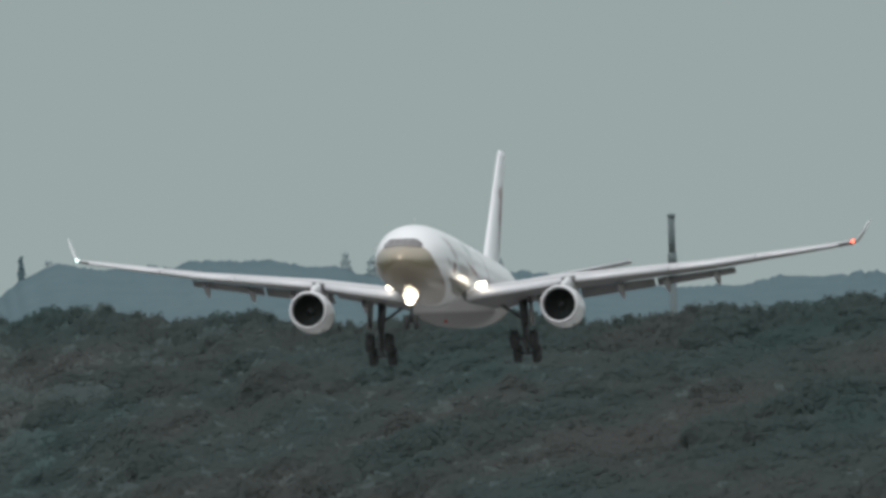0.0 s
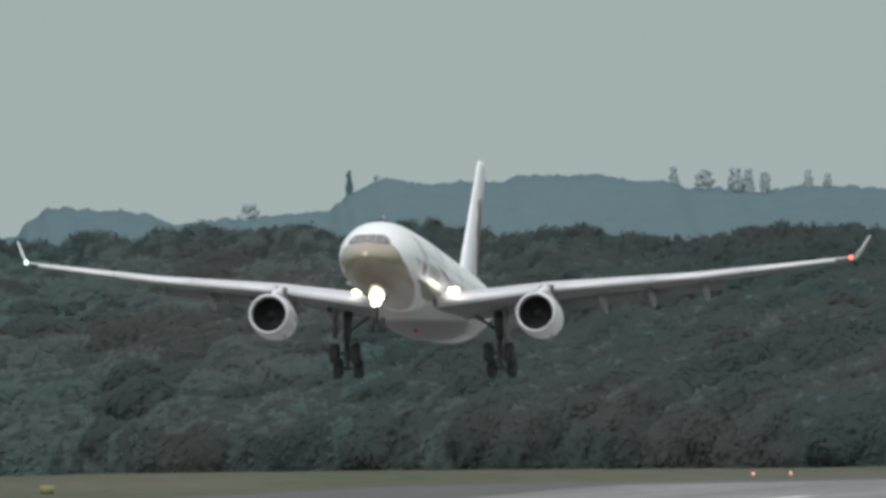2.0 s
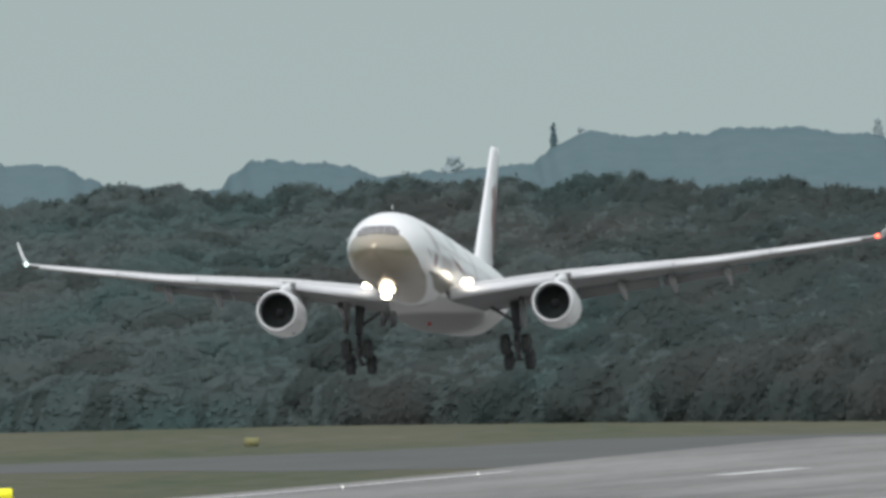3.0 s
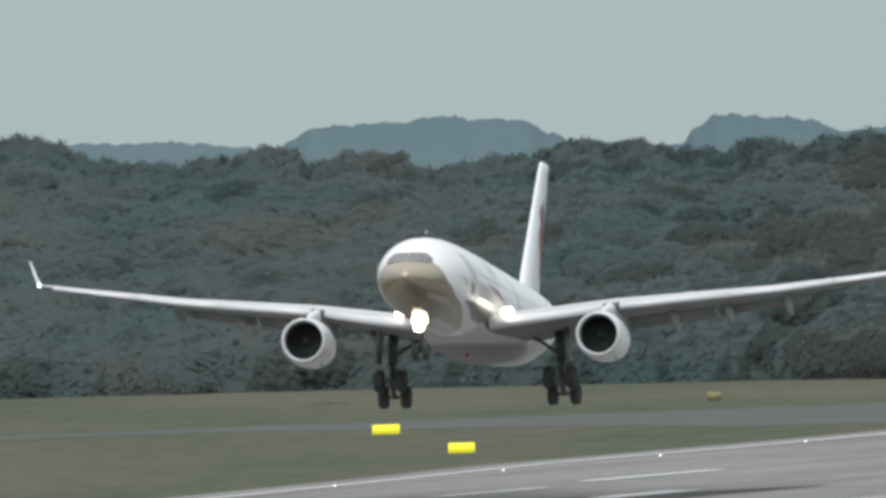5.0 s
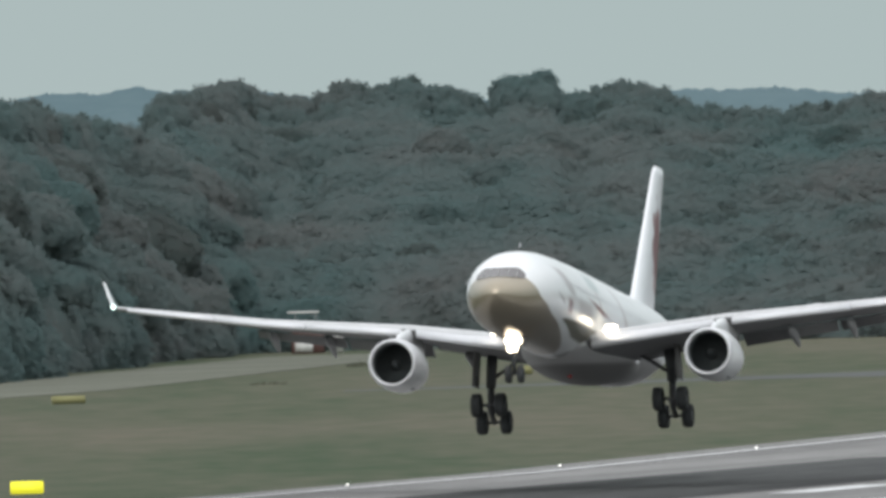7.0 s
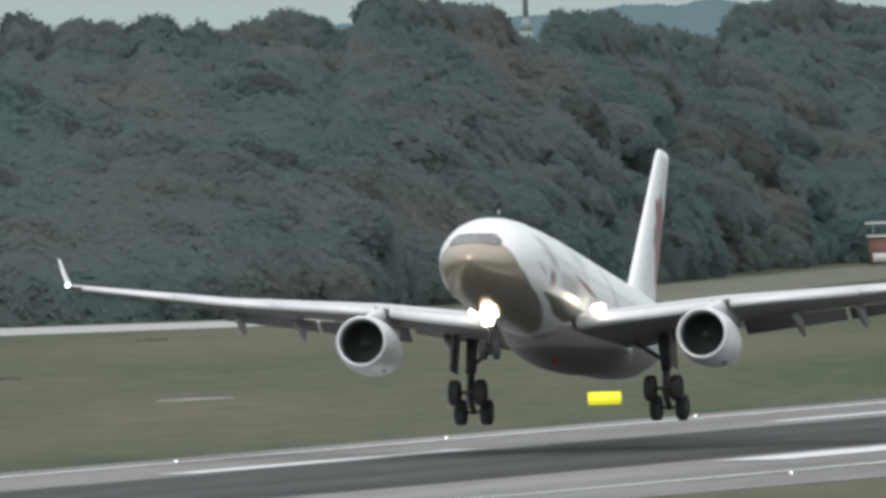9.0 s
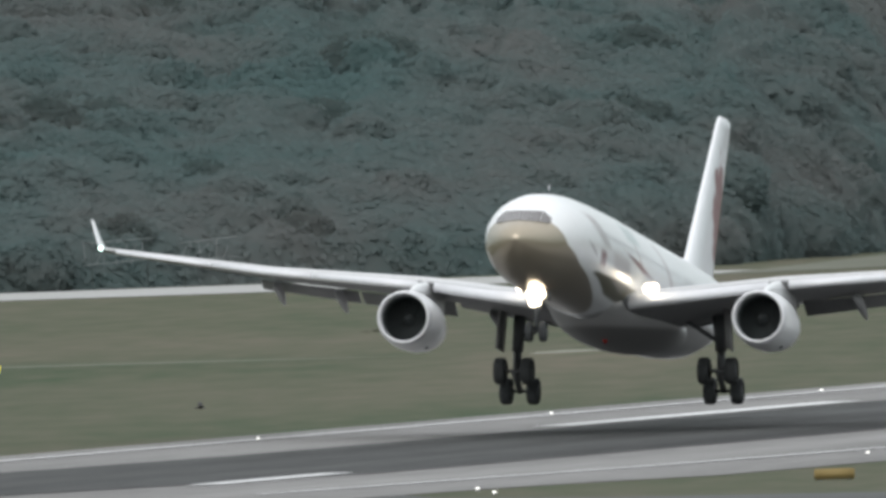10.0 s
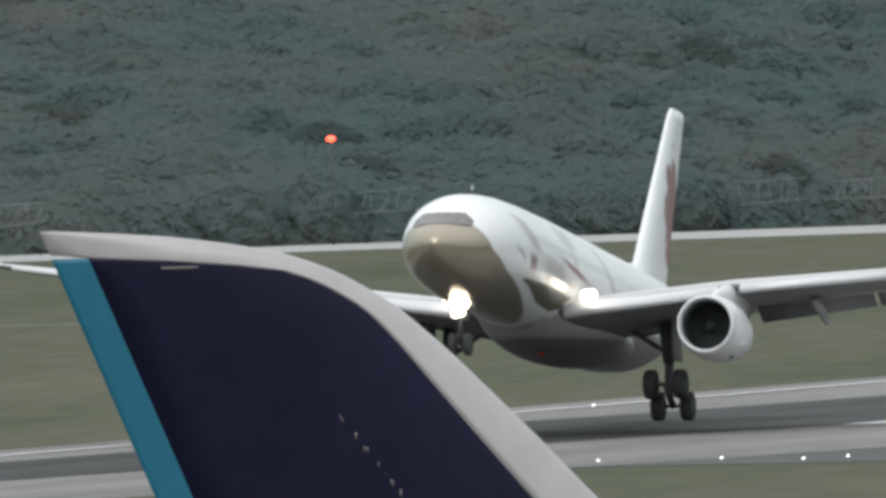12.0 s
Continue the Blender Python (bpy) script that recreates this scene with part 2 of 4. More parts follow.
    olive = calc("MULTIPLY", calc("MULTIPLY", step(rib, -0.06, 0.08), step(x, 2, 5)), calc("SUBTRACT", 1.0, step(x, 19.5, 20.8)))
    col = blend(olive, col, (0.115, 0.105, 0.065))
    # dark grey keel: underside shade mixed into the paint, higher towards the tail
    keel = calc("ADD", calc("MULTIPLY", calc("SUBTRACT", 1.0, step(x, -5.0, 3.0)), 1.5), -2.58)
    grey = calc("MULTIPLY", calc("SUBTRACT", 1.0, step(calc("SUBTRACT", calc("ADD", z, calc("MULTIPLY", w, 0.4)), keel), -0.14, 0.14)), calc("SUBTRACT", 1.0, step(x, 10.5, 12.0)))
    col = blend(grey, col, (0.27, 0.26, 0.255))
    nt.links.new(col, b.inputs["Base Color"])
    return m


def fin_paint():
    """White fin with a crimson ornament in its middle."""
    m = material("white fin paint", (0.80, 0.81, 0.83), 0.3, 0, 0.04, 0.5, coat=0.2)
    nt = m.node_tree
    b = nt.nodes["Principled BSDF"]
    white = b.inputs["Base Color"].links[0].from_socket
    tc = nt.nodes.new("ShaderNodeTexCoord")
    mp = nt.nodes.new("ShaderNodeMapping")
    mp.inputs["Location"].default_value = (27.0 / 3.0, 0, -6.8 / 4.2)
    mp.inputs["Scale"].default_value = (1 / 3.0, 0, 1 / 4.2)
    nt.links.new(tc.outputs["Object"], mp.inputs["Vector"])
    gr = nt.nodes.new("ShaderNodeTexGradient")
    gr.gradient_type = "SPHERICAL"
    nt.links.new(mp.outputs[0], gr.inputs["Vector"])
    ns = nt.nodes.new("ShaderNodeTexNoise")
    ns.inputs["Scale"].default_value = 0.8
    nt.links.new(tc.outputs["Object"], ns.inputs["Vector"])
    ad = nt.nodes.new("ShaderNodeMath")
    ad.operation = "MULTIPLY_ADD"
    ad.inputs[1].default_value = 0.9
    nt.links.new(ns.outputs["Fac"], ad.inputs[0])
    nt.links.new(gr.outputs["Fac"], ad.inputs[2])
    rg = nt.nodes.new("ShaderNodeMapRange")
    rg.inputs["From Min"].default_value, rg.inputs["From Max"].default_value = 0.78, 0.90
    nt.links.new(ad.outputs[0], rg.inputs["Value"])
    mx = nt.nodes.new("ShaderNodeMix")
    mx.data_type = "RGBA"
    nt.links.new(rg.outputs[0], mx.inputs["Factor"])
    nt.links.new(white, mx.inputs["A"])
    mx.inputs["B"].default_value = (0.25, 0.10, 0.105, 1)
    nt.links.new(mx.outputs["Result"], b.inputs["Base Color"])
    return m


def shaded_belly_paint():
    """Pale paint over a keel greyed with underside shade; it climbs towards the tail."""
    m = material("pale belly paint with shaded keel", (0.60, 0.595, 0.59), 0.45, 0, 0.06, 0.7)
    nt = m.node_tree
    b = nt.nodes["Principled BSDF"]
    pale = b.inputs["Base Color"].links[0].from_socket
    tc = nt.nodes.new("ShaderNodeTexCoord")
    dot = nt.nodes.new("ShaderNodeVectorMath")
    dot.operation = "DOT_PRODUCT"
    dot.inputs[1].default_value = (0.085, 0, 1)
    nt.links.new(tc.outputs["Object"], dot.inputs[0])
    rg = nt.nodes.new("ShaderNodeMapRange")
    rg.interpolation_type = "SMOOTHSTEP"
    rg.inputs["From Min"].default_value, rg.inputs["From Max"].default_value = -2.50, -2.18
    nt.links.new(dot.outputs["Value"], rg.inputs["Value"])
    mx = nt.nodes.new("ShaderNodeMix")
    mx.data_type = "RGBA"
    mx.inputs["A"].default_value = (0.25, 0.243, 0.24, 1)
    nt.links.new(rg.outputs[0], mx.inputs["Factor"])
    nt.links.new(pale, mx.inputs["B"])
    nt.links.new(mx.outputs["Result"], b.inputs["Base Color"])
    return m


BELLY_SHADED = shaded_belly_paint()
FAIRING = material("grey fairing paint", (0.36, 0.36, 0.37), 0.45, 0, 0.08, 0.8)
UNDERSIDE = material("dull grey lower wing", (0.26, 0.26, 0.265), 0.6, 0, 0.1, 0.8, spec=0.25)
LIVERY = livery()
FIN = fin_paint()
WING = material("pale wing paint", (0.56, 0.56, 0.57), 0.35, 0, 0.06, 0.8)
ALU_SOFT = material("brushed bare metal", (0.70, 0.70, 0.72), 0.45, 0.25, 0.06, 1.0)
SILVER = material("silver tail edge", (0.405, 0.39, 0.395), 0.45, 0.2, 0.08, 0.8)


# ---- building helpers ----
def part(name, bm, mat, parent=None, label="", smooth=True):
    me = bpy.data.meshes.new(name)
    bm.normal_update()
    bm.to_mesh(me)
    bm.free()
    me.materials.append(mat)
    if smooth:
        me.polygons.foreach_set("use_smooth", [True] * len(me.polygons))
    ob = new(name, me)
    if parent:
        ob.parent = parent
    if label:
        ob["label"] = label
    return ob


def box(bm, x0, x1, y0, y1, z0, z1, bevel=0.0):
    r = bmesh.ops.create_cube(bm, size=1)
    for v in r["verts"]:
        v.co = Vector(((x0 + x1) / 2 + v.co.x * (x1 - x0), (y0 + y1) / 2 + v.co.y * (y1 - y0), (z0 + z1) / 2 + v.co.z * (z1 - z0)))
    if bevel:
        edges = list({e for v in r["verts"] for e in v.link_edges})
        bmesh.ops.bevel(bm, geom=edges, offset=bevel, segments=2, affect="EDGES")
    return bm


def rod(bm, a, b, r0, r1=None, n=10):
    a, b = Vector(a), Vector(b)
    d = b - a
    q = d.to_track_quat("Z", "Y").to_matrix().to_4x4()
    bmesh.ops.create_cone(bm, cap_ends=True, segments=n, radius1=r0, radius2=r0 if r1 is None else r1, depth=d.length, matrix=Matrix.Translation((a + b) / 2) @ q)
    return bm


def loft(bm, rings, cap0=True, cap1=True):
    """Skin closed rings of equal count."""
    vs = [[bm.verts.new(p) for p in ring] for ring in rings]
    n = len(vs[0])
    for a, b in zip(vs, vs[1:]):
        for i in range(n):
            j = (i + 1) % n
            bm.faces.new((a[i], a[j], b[j], b[i]))
    if cap0:
        bm.faces.new(list(reversed(vs[0])))
    if cap1:
        bm.faces.new(vs[-1])
    bmesh.ops.recalc_face_normals(bm, faces=bm.faces)
    return bm


def lathe(bm, profile, axis_y, axis_z, n=40):
    """Revolve (x, r) pairs round an axis along x."""
    rings = []
    for x, r in profile:
        rings.append([(x, axis_y + r * math.cos(2 * math.pi * i / n), axis_z + r * math.sin(2 * math.pi * i / n)) for i in range(n)])
    vs = [[bm.verts.new(p) for p in ring] for ring in rings]
    for a, b in zip(vs, vs[1:]):
        for i in range(n):
            j = (i + 1) % n
            bm.faces.new((a[i], b[i], b[j], a[j]))
    return bm


def airfoil(n=9, thick=0.12):
    """Upper then lower outline of a section with unit chord, nose at 0."""
    up, low = [], []
    for i in range(n + 1):
        c = 0.5 * (1 - math.cos(math.pi * i / n))
        t = 5 * thick * (0.2969 * math.sqrt(c) - 0.126 * c - 0.3516 * c * c + 0.2843 * c ** 3 - 0.1015 * c ** 4)
        up.append((c, t))
        low.append((c, -t * 0.75))
    return up + list(reversed(low))[1:-1]


def lift_surface(bm, sections, upright=False, thick=0.12):
    """sections: (x of the leading edge, span, height, chord, twist degrees)."""
    rings = []
    for x, s, z, c, tw in sections:
        ring = []
        for u, v in airfoil(9, thick):
            dx, dz = -u * c, v * c
            a = radians(tw)
            dx, dz = dx * math.cos(a) - dz * math.sin(a), dx * math.sin(a) + dz * math.cos(a)
            ring.append((x + dx, s + dz, z) if upright else (x + dx, s, z + dz))
        rings.append(ring)
    return loft(bm, rings)


RUN = 0.24


def along(s, p, z=0.0):
    """Runway stations: s metres up the runway, p metres across, as a place in the world."""
    return Vector((s * math.sin(RUN) - p * math.cos(RUN), s * math.cos(RUN) + p * math.sin(RUN), z))


def sheet(name, points, z, mat, label, category):
    bm = bmesh.new()
    f = bm.faces.new([bm.verts.new((x, y, z)) for x, y in points])
    if f.calc_area() and f.normal.z < 0:
        f.normal_flip()
    bm.normal_update()
    for f in bm.faces:
        if f.normal.z < 0:
            f.normal_flip()
    ob = part(name, bm, mat, None, "", False)
    return tagged(ob, label, category, kind="structure")


# ---- ground, runway and roads ----
def build_ground():
    bm = bmesh.new()
    bmesh.ops.create_grid(bm, x_segments=40, y_segments=60, size=1)
    for v in bm.verts:
        v.co = Vector((v.co.x * 4000, 1500 + v.co.y * 4500, 0))
    tagged(part("ground", bm, GRASS, None, "", False), "mown autumn airfield grass in dull green and straw", "grass", kind="structure")

    def strip(name, s0, s1, p0, p1, z, mat, label, category):
        return sheet(name, [along(s0, p0)[:2], along(s1, p0)[:2], along(s1, p1)[:2], along(s0, p1)[:2]], z, mat, label, category)

    far = ((300, 445), (1500, 444.8), (1815, 445), (1900, 450), (1965, 453.6), (2051, 459), (2147, 460), (2212, 462), (2300, 467), (2376, 470), (2396, 469))
    near = ((2382, 450), (2370, 374), (1510, 374), (1440, 376.8), (1402, 378), (1387, 382.5), (1363, 385.8), (1341, 388.5), (1317, 392.8), (1250, 404), (300, 404))
    sheet("runway", [along(s, p)[:2] for s, p in far + near], 0.03, ASPHALT, "pale grey concrete runway with dark worn strip", "runway")

    def ribbon(name, left, right, z, mat, label, category):
        sheet(name, [along(s, p)[:2] for s, p in left] + [along(s, p)[:2] for s, p in reversed(right)], z, mat, label, category)

    ribbon("runway_rubber", ((700, 438), (1300, 437), (1365, 434.7), (1442, 431.5), (1464, 429), (1490, 427.3), (1561, 427), (1840, 426)), ((700, 422), (1319, 420), (1370, 414.5), (1396, 410), (1412, 406), (1432, 402.5), (1500, 401.7), (1900, 402)), 0.06, RUBBERED, "dark rubbered strip along the runway", "runway")
    edge = far[:-3]
    ribbon("runway_marking_1", [(s, p - 4.4) for s, p in edge], [(s, p - 5.3) for s, p in edge], 0.07, MARK, "worn white runway edge line", "marking")
    line = ((1380, 394.5), (1393, 393), (1417, 390.6), (1432, 388.9), (1470, 386.4), (1571, 385.3), (2360, 385))
    ribbon("runway_marking_2", [(s, p + 0.4) for s, p in line], [(s, p - 0.4) for s, p in line], 0.07, MARK, "worn white runway edge line", "marking")
    n = 3
    for s, length, p, w in ((1408, 24, 404.4, 1.8), (1555, 50, 395, 4.2), (1558, 60, 427.9, 2.4), (1691, 30, 429.3, 1.6), (1866, 26, 408.5, 2.4), (1950, 42, 428.4, 1.5), (1893, 32, 425.6, 1.2), (1250, 24, 409, 3.2), (1700, 24, 396, 3.0), (2150, 30, 428, 2.0), (2240, 34, 430, 2.0), (2262, 30, 415, 2.0)):
        strip("runway_marking_%d" % n, s, s + length, p, p + w, 0.075, MARK, "white painted runway touchdown bar", "marking")
        n += 1
    sheet("taxiway_1", [(-10, 2381), (14.5, 2393), (37, 2413), (58, 2427), (76.5, 2440), (86, 2455), (96, 2483), (105, 2480), (114, 2467), (129, 2445), (150, 2440), (150, 2300), (95, 2300), (80, 2290), (66, 2305), (58, 2335), (49, 2347), (27.6, 2372), (-10, 2373)], 0.02, TAXI, "grey asphalt taxiway crossing the grass", "taxiway")
    sheet("taxiway_2", [(-160, 1410), (-67, 1374), (-41, 1362), (60, 1317), (60, 1352), (-38, 1402), (-46, 1412), (-52, 1445), (-110, 1460), (-160, 1470)], 0.02, TAXI, "dark grey asphalt taxiway joining the runway", "taxiway")
    sheet("service_track_1", [(-190, 1917), (-80, 1920), (-63, 1921), (-80, 1928), (-190, 1925)], 0.015, TRACK, "faint pale gravel service track across the grass", "track")
    sheet("service_track_2", [(-56.4, 1915), (-54, 1916), (-51.5, 1922), (-52, 1929), (-54.5, 1929), (-56.2, 1923)], 0.015, BARE, "short pale patch of bare service track in the grass", "track")
    sheet("perimeter_road_1", [(-260, 2225), (-137, 2300), (-89, 2317), (-58, 2340), (-52, 2376), (-64, 2384), (-91, 2374), (-137, 2348), (-260, 2280)], 0.045, ROAD, "pale concrete perimeter road before the woods", "road")
    sheet("perimeter_road_2", [(-58, 2340), (-42, 2372), (-28, 2440), (-10, 2600), (-2, 2680), (-18, 2680), (-34, 2560), (-46, 2440), (-52, 2376)], 0.035, TRACK, "worn grassy gravel service road curving to the hut", "road")


# ---- woods: far too many crowns to count ----
EDGE = ((-320, 2250), (-137, 2352), (-70, 2400), (-57, 2424), (-51, 2460), (-44, 2494), (-39.4, 2526), (-33.4, 2602), (-28, 2661), (-20, 2725), (40, 2702), (80, 2672), (105, 2622), (134, 2540), (200, 2440), (330, 2330))


def edge_y(x):
    for (x0, y0), (x1, y1) in zip(EDGE, EDGE[1:]):
        if x0 <= x <= x1:
            return y0 + (y1 - y0) * (x - x0) / (x1 - x0)
    return EDGE[0][1] if x < EDGE[0][0] else EDGE[-1][1]


CANOPY_WEST_END = ((-400, 22.5), (-104, 23.5), (-98, 22.3), (-94.9, 22.2), (-94.5, 24.2), (-91.3, 24.2), (-90.7, 22.2), (-86.2, 21.4), (-85.6, 24.6), (-84.3, 24.6), (-82.7, 23.7), (-82.2, 22.2), (-81.7, 22.2), (-81.2, 24.1), (-79.7, 24), (-79.2, 23.2), (-76.3, 23.4), (-75.8, 22.1), (-75.1, 23.6), (-74.6, 24.3), (-72.3, 23.8), (-71.7, 22.2), (-70.3, 23.4), (-68.5, 22.4))
CANOPY_WEST = ((-65.6, 23.7), (-63.4, 24.0), (-60.3, 23.5), (-59.4, 22.1), (-58, 22.2), (-57.3, 25.1), (-54.8, 25.4), (-53.7, 24.9), (-50.2, 24.5), (-49.1, 23.8), (-46.6, 23.7), (-45.9, 22.5), (-43.4, 20.5), (-42.7, 22.6), (-41.7, 23.2), (-37.5, 22.9), (-34.9, 21.8), (-32.7, 20.9), (-29.2, 20.0), (-28.6, 23.0), (-26.2, 23.4), (-21.8, 24.5), (-19.2, 23.5), (-18.5, 22.8), (-14.9, 22.6), (-14.3, 20.8), (-13.9, 22.7), (-11.3, 24.0), (-8.5, 23.2), (-6.5, 23.7), (-4.9, 24.1), (-2.9, 23.3), (-0.2, 22.9), (1.9, 22.4))
CANOPY_EAST = ((2.3, 20.8), (3.2, 23.5), (5.6, 24.0), (8.4, 24.1), (9.3, 21.9), (11, 22), (13.6, 23.1), (15.6, 23.2), (19.3, 22.3), (20.8, 20.9), (25, 20.2), (28.6, 20.0), (30.2, 20.6), (32.8, 20.2), (37.6, 21.3), (40.7, 20.9), (41.7, 19.8), (43.3, 19.5), (45.4, 20.7), (50.6, 20.6), (52.1, 19.2), (53.6, 18.9), (58.8, 20), (62.4, 20), (66.6, 21.6), (69.8, 20.5), (72.5, 21.1), (78.7, 19.8), (82.2, 21), (84.7, 21), (86, 19.7), (88.6, 20.8), (91.7, 21.3), (97.3, 20.7), (101.1, 21.2), (103.5, 20), (108, 21.2), (112.3, 21), (116, 19.8), (118.3, 19.5), (123.3, 20.8), (125, 19.6), (132, 18.9), (139.7, 20.2), (152.6, 18.7), (158.9, 20), (165.2, 19.4), (168, 20.3), (190, 20), (400, 19.8))
CANOPY = CANOPY_WEST_END + CANOPY_WEST + CANOPY_EAST


def canopy(x):
    """The height of the tallest crowns along the wood."""
    for (x0, z0), (x1, z1) in zip(CANOPY, CANOPY[1:]):
        if x0 <= x <= x1:
            return z0 + (z1 - z0) * (x - x0) / (x1 - x0)
    return 20.0


def crown_shapes(count, cuts):
    """Lumpy crowns of unit size, as vertex and face arrays."""
    shapes = []
    for k in range(count):
        bm = bmesh.new()
        bmesh.ops.create_icosphere(bm, subdivisions=cuts, radius=1)
        for v in bm.verts:
            p = v.co.normalized()
            q = p + Vector((k * 7.3, 0, 0))
            r = 0.92 + 0.20 * noise.noise(q * 1.6) + 0.13 * noise.noise(q * 3.3) + 0.08 * noise.noise(q * 7)
            v.co = p * r
        vs = np.array([v.co[:] for v in bm.verts])
        fs = np.array([[v.index for v in f.verts] for f in bm.faces if f.calc_center_median().z > -0.45])
        bm.free()
        shapes.append((vs, fs))
    return shapes


def build_woods():
    rng = np.random.default_rng(7)
    shapes = crown_shapes(9, 3)
    verts, faces, kinds, turned, sprays, spray_turned, spray_kinds, total = [], [], [], [], [], [], [], 0

    def leaves(points, normals, low, high, dark):
        """Small leaf sprays that lie roughly along the crown."""
        n = len(points)
        nr = normals * 0.8 + rng.normal(size=(n, 3)) * 0.55
        nr[:, 1] = -np.abs(nr[:, 1]) - 0.35
        nr[:, 2] = np.abs(nr[:, 2]) + 0.35
        u = np.cross(nr, rng.normal(size=(n, 3)))
        u /= np.linalg.norm(u, axis=1, keepdims=True)
        w = np.cross(nr, u)
        w /= np.linalg.norm(w, axis=1, keepdims=True)
        k = rng.uniform(low, high, (n, 1))
        c = points + normals * rng.uniform(-0.06, 0.32, (n, 1))
        soft = normals * 0.5 + [0, -0.3, 0.5] + rng.normal(size=(n, 3)) * 0.12
        spray_turned.append(np.repeat(soft / np.linalg.norm(soft, axis=1, keepdims=True), 3, axis=0))
        spray_kinds.append(np.broadcast_to(np.asarray(dark, dtype=np.int32), n))
        sprays.append(np.stack([c - u * k, c + u * k * 0.5 - w * k * 0.85, c + u * k * 0.5 + w * k * 0.85], 1).reshape(-1, 3))

    def crown(x, y, high, wide, hh, dark, n, low, large, reach=1.35):
        """One lumpy crown whose top is at that height, clothed in leaf sprays."""
        nonlocal total
        vs, fs = shapes[rng.integers(len(shapes))]
        a = rng.uniform(0, 2 * np.pi)
        ca, sa = np.cos(a), np.sin(a)
        unit = np.stack([vs[:, 0] * ca - vs[:, 1] * sa, vs[:, 0] * sa + vs[:, 1] * ca, vs[:, 2] - vs[:, 2].max()], 1)
        v = unit * [wide, wide, hh] + [x, y, high]
        core = (unit + [0, 0, 1]) * [wide * 0.97, wide * 0.97, hh * 0.98] + [x, y, high - hh]
        out = (unit + [0, 0, 1]) / [wide, wide, hh]
        kinds.append(np.full(len(fs), dark, dtype=np.int32))
        verts.append(core)
        out = 0.5 * out / np.linalg.norm(out, axis=1, keepdims=True) + [0, -0.3, 0.5]
        turned.append(out / np.linalg.norm(out, axis=1, keepdims=True))
        faces.append(fs + total)
        total += len(v)
        # leaves on the side that faces the airfield and on top
        tri = v[fs]
        nm = np.cross(tri[:, 1] - tri[:, 0], tri[:, 2] - tri[:, 0])
        area = np.linalg.norm(nm, axis=1)
        nm /= area[:, None]
        mid = tri.mean(1)
        area *= (nm[:, 1] < 0.35) * (mid[:, 2] > high - hh * reach)
        pick = rng.choice(len(fs), n, p=area / area.sum())
        r1, r2 = np.sqrt(rng.random((n, 1))), rng.random((n, 1))
        t = tri[pick]
        leaves(t[:, 0] * (1 - r1) + t[:, 1] * r1 * (1 - r2) + t[:, 2] * r1 * r2, nm[pick], low, large, dark)

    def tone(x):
        """Darker crowns become more frequent towards the runway's far end."""
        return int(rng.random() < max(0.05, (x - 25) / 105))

    rows = 19
    for row in range(rows - 2):
        depth = row * 7.5 + 3
        x = -268.0
        while x < 262:
            x += rng.uniform(3.6, 7.6)
            y = edge_y(x) + depth + rng.uniform(-4, 4)
            lump = noise.noise((x * 0.03, y * 0.03, 3.0)) * 1.4
            wide = rng.uniform(2.8, 5.2)
            roof = min(canopy(x - wide * 0.6), canopy(x), canopy(x + wide * 0.6)) if row > 12 else canopy(x)
            high = 5.0 + (roof - 5.0) * (row / (rows - 1)) ** 0.75 + rng.uniform(-1.3, 0.3) + lump
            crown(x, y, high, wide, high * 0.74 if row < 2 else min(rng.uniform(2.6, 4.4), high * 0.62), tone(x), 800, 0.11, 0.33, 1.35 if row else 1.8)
    # low bushes and hanging boughs close the foot of the wood
    x = -268.0
    while x < 262:
        x += rng.uniform(0.6, 1.7)
        wide = rng.uniform(1.0, 2.4)
        high = rng.uniform(1.2, 4.6)
        y = edge_y(x) + rng.uniform(0.5, 2.5)
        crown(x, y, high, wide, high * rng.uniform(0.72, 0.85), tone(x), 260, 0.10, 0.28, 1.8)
    # the tallest trees, at the back, whose small upper clumps stand against the sky
    for depth, drop in ((127, 1.3), (133, 0.5), (138, -0.1), (140, -0.3)):
        x = -190.0
        while x < 215:
            x += rng.uniform(0.7, 1.7)
            wide = rng.uniform(0.7, 1.7)
            roof = min(canopy(x - wide * 0.25), canopy(x), canopy(x + wide * 0.25))
            high = roof - drop + rng.uniform(-0.5, 0.25)
            y = edge_y(x) + depth + rng.uniform(-1.5, 1.5)
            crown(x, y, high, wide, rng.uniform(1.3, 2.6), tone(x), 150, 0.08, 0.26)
    # the closed canopy between the crowns, down to the ground at the edge of the wood
    nx, nd = 320, 60
    grid = []
    for j in range(nd + 1):
        d = 148.0 * (j - 1) / nd
        for i in range(nx + 1):
            x = -275 + 545 * i / nx
            y = edge_y(x) + d
            z = 4.2 + (canopy(x) - 5.0) * min(1.0, max(d, 0) / 135) ** 0.75 - 0.9
            z += 1.0 * noise.noise((x * 0.22, y * 0.10, 1)) + 0.4 * noise.noise((x * 0.8, y * 0.5, 4))
            grid.append((x, y, -0.2 if j == 0 else z if d < 140 else z - 4))
    grid = np.array(grid)
    verts.append(grid)
    idx = np.arange((nx + 1) * (nd + 1)).reshape(nd + 1, nx + 1)
    a, b, c, d = idx[:-1, :-1].ravel(), idx[:-1, 1:].ravel(), idx[1:, 1:].ravel(), idx[1:, :-1].ravel()
    fs = np.concatenate([np.stack([a, b, c], 1), np.stack([a, c, d], 1)])
    faces.append(fs + total)
    total += len(grid)
    tri = grid[fs]
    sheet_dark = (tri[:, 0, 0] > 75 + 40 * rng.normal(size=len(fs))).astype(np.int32)
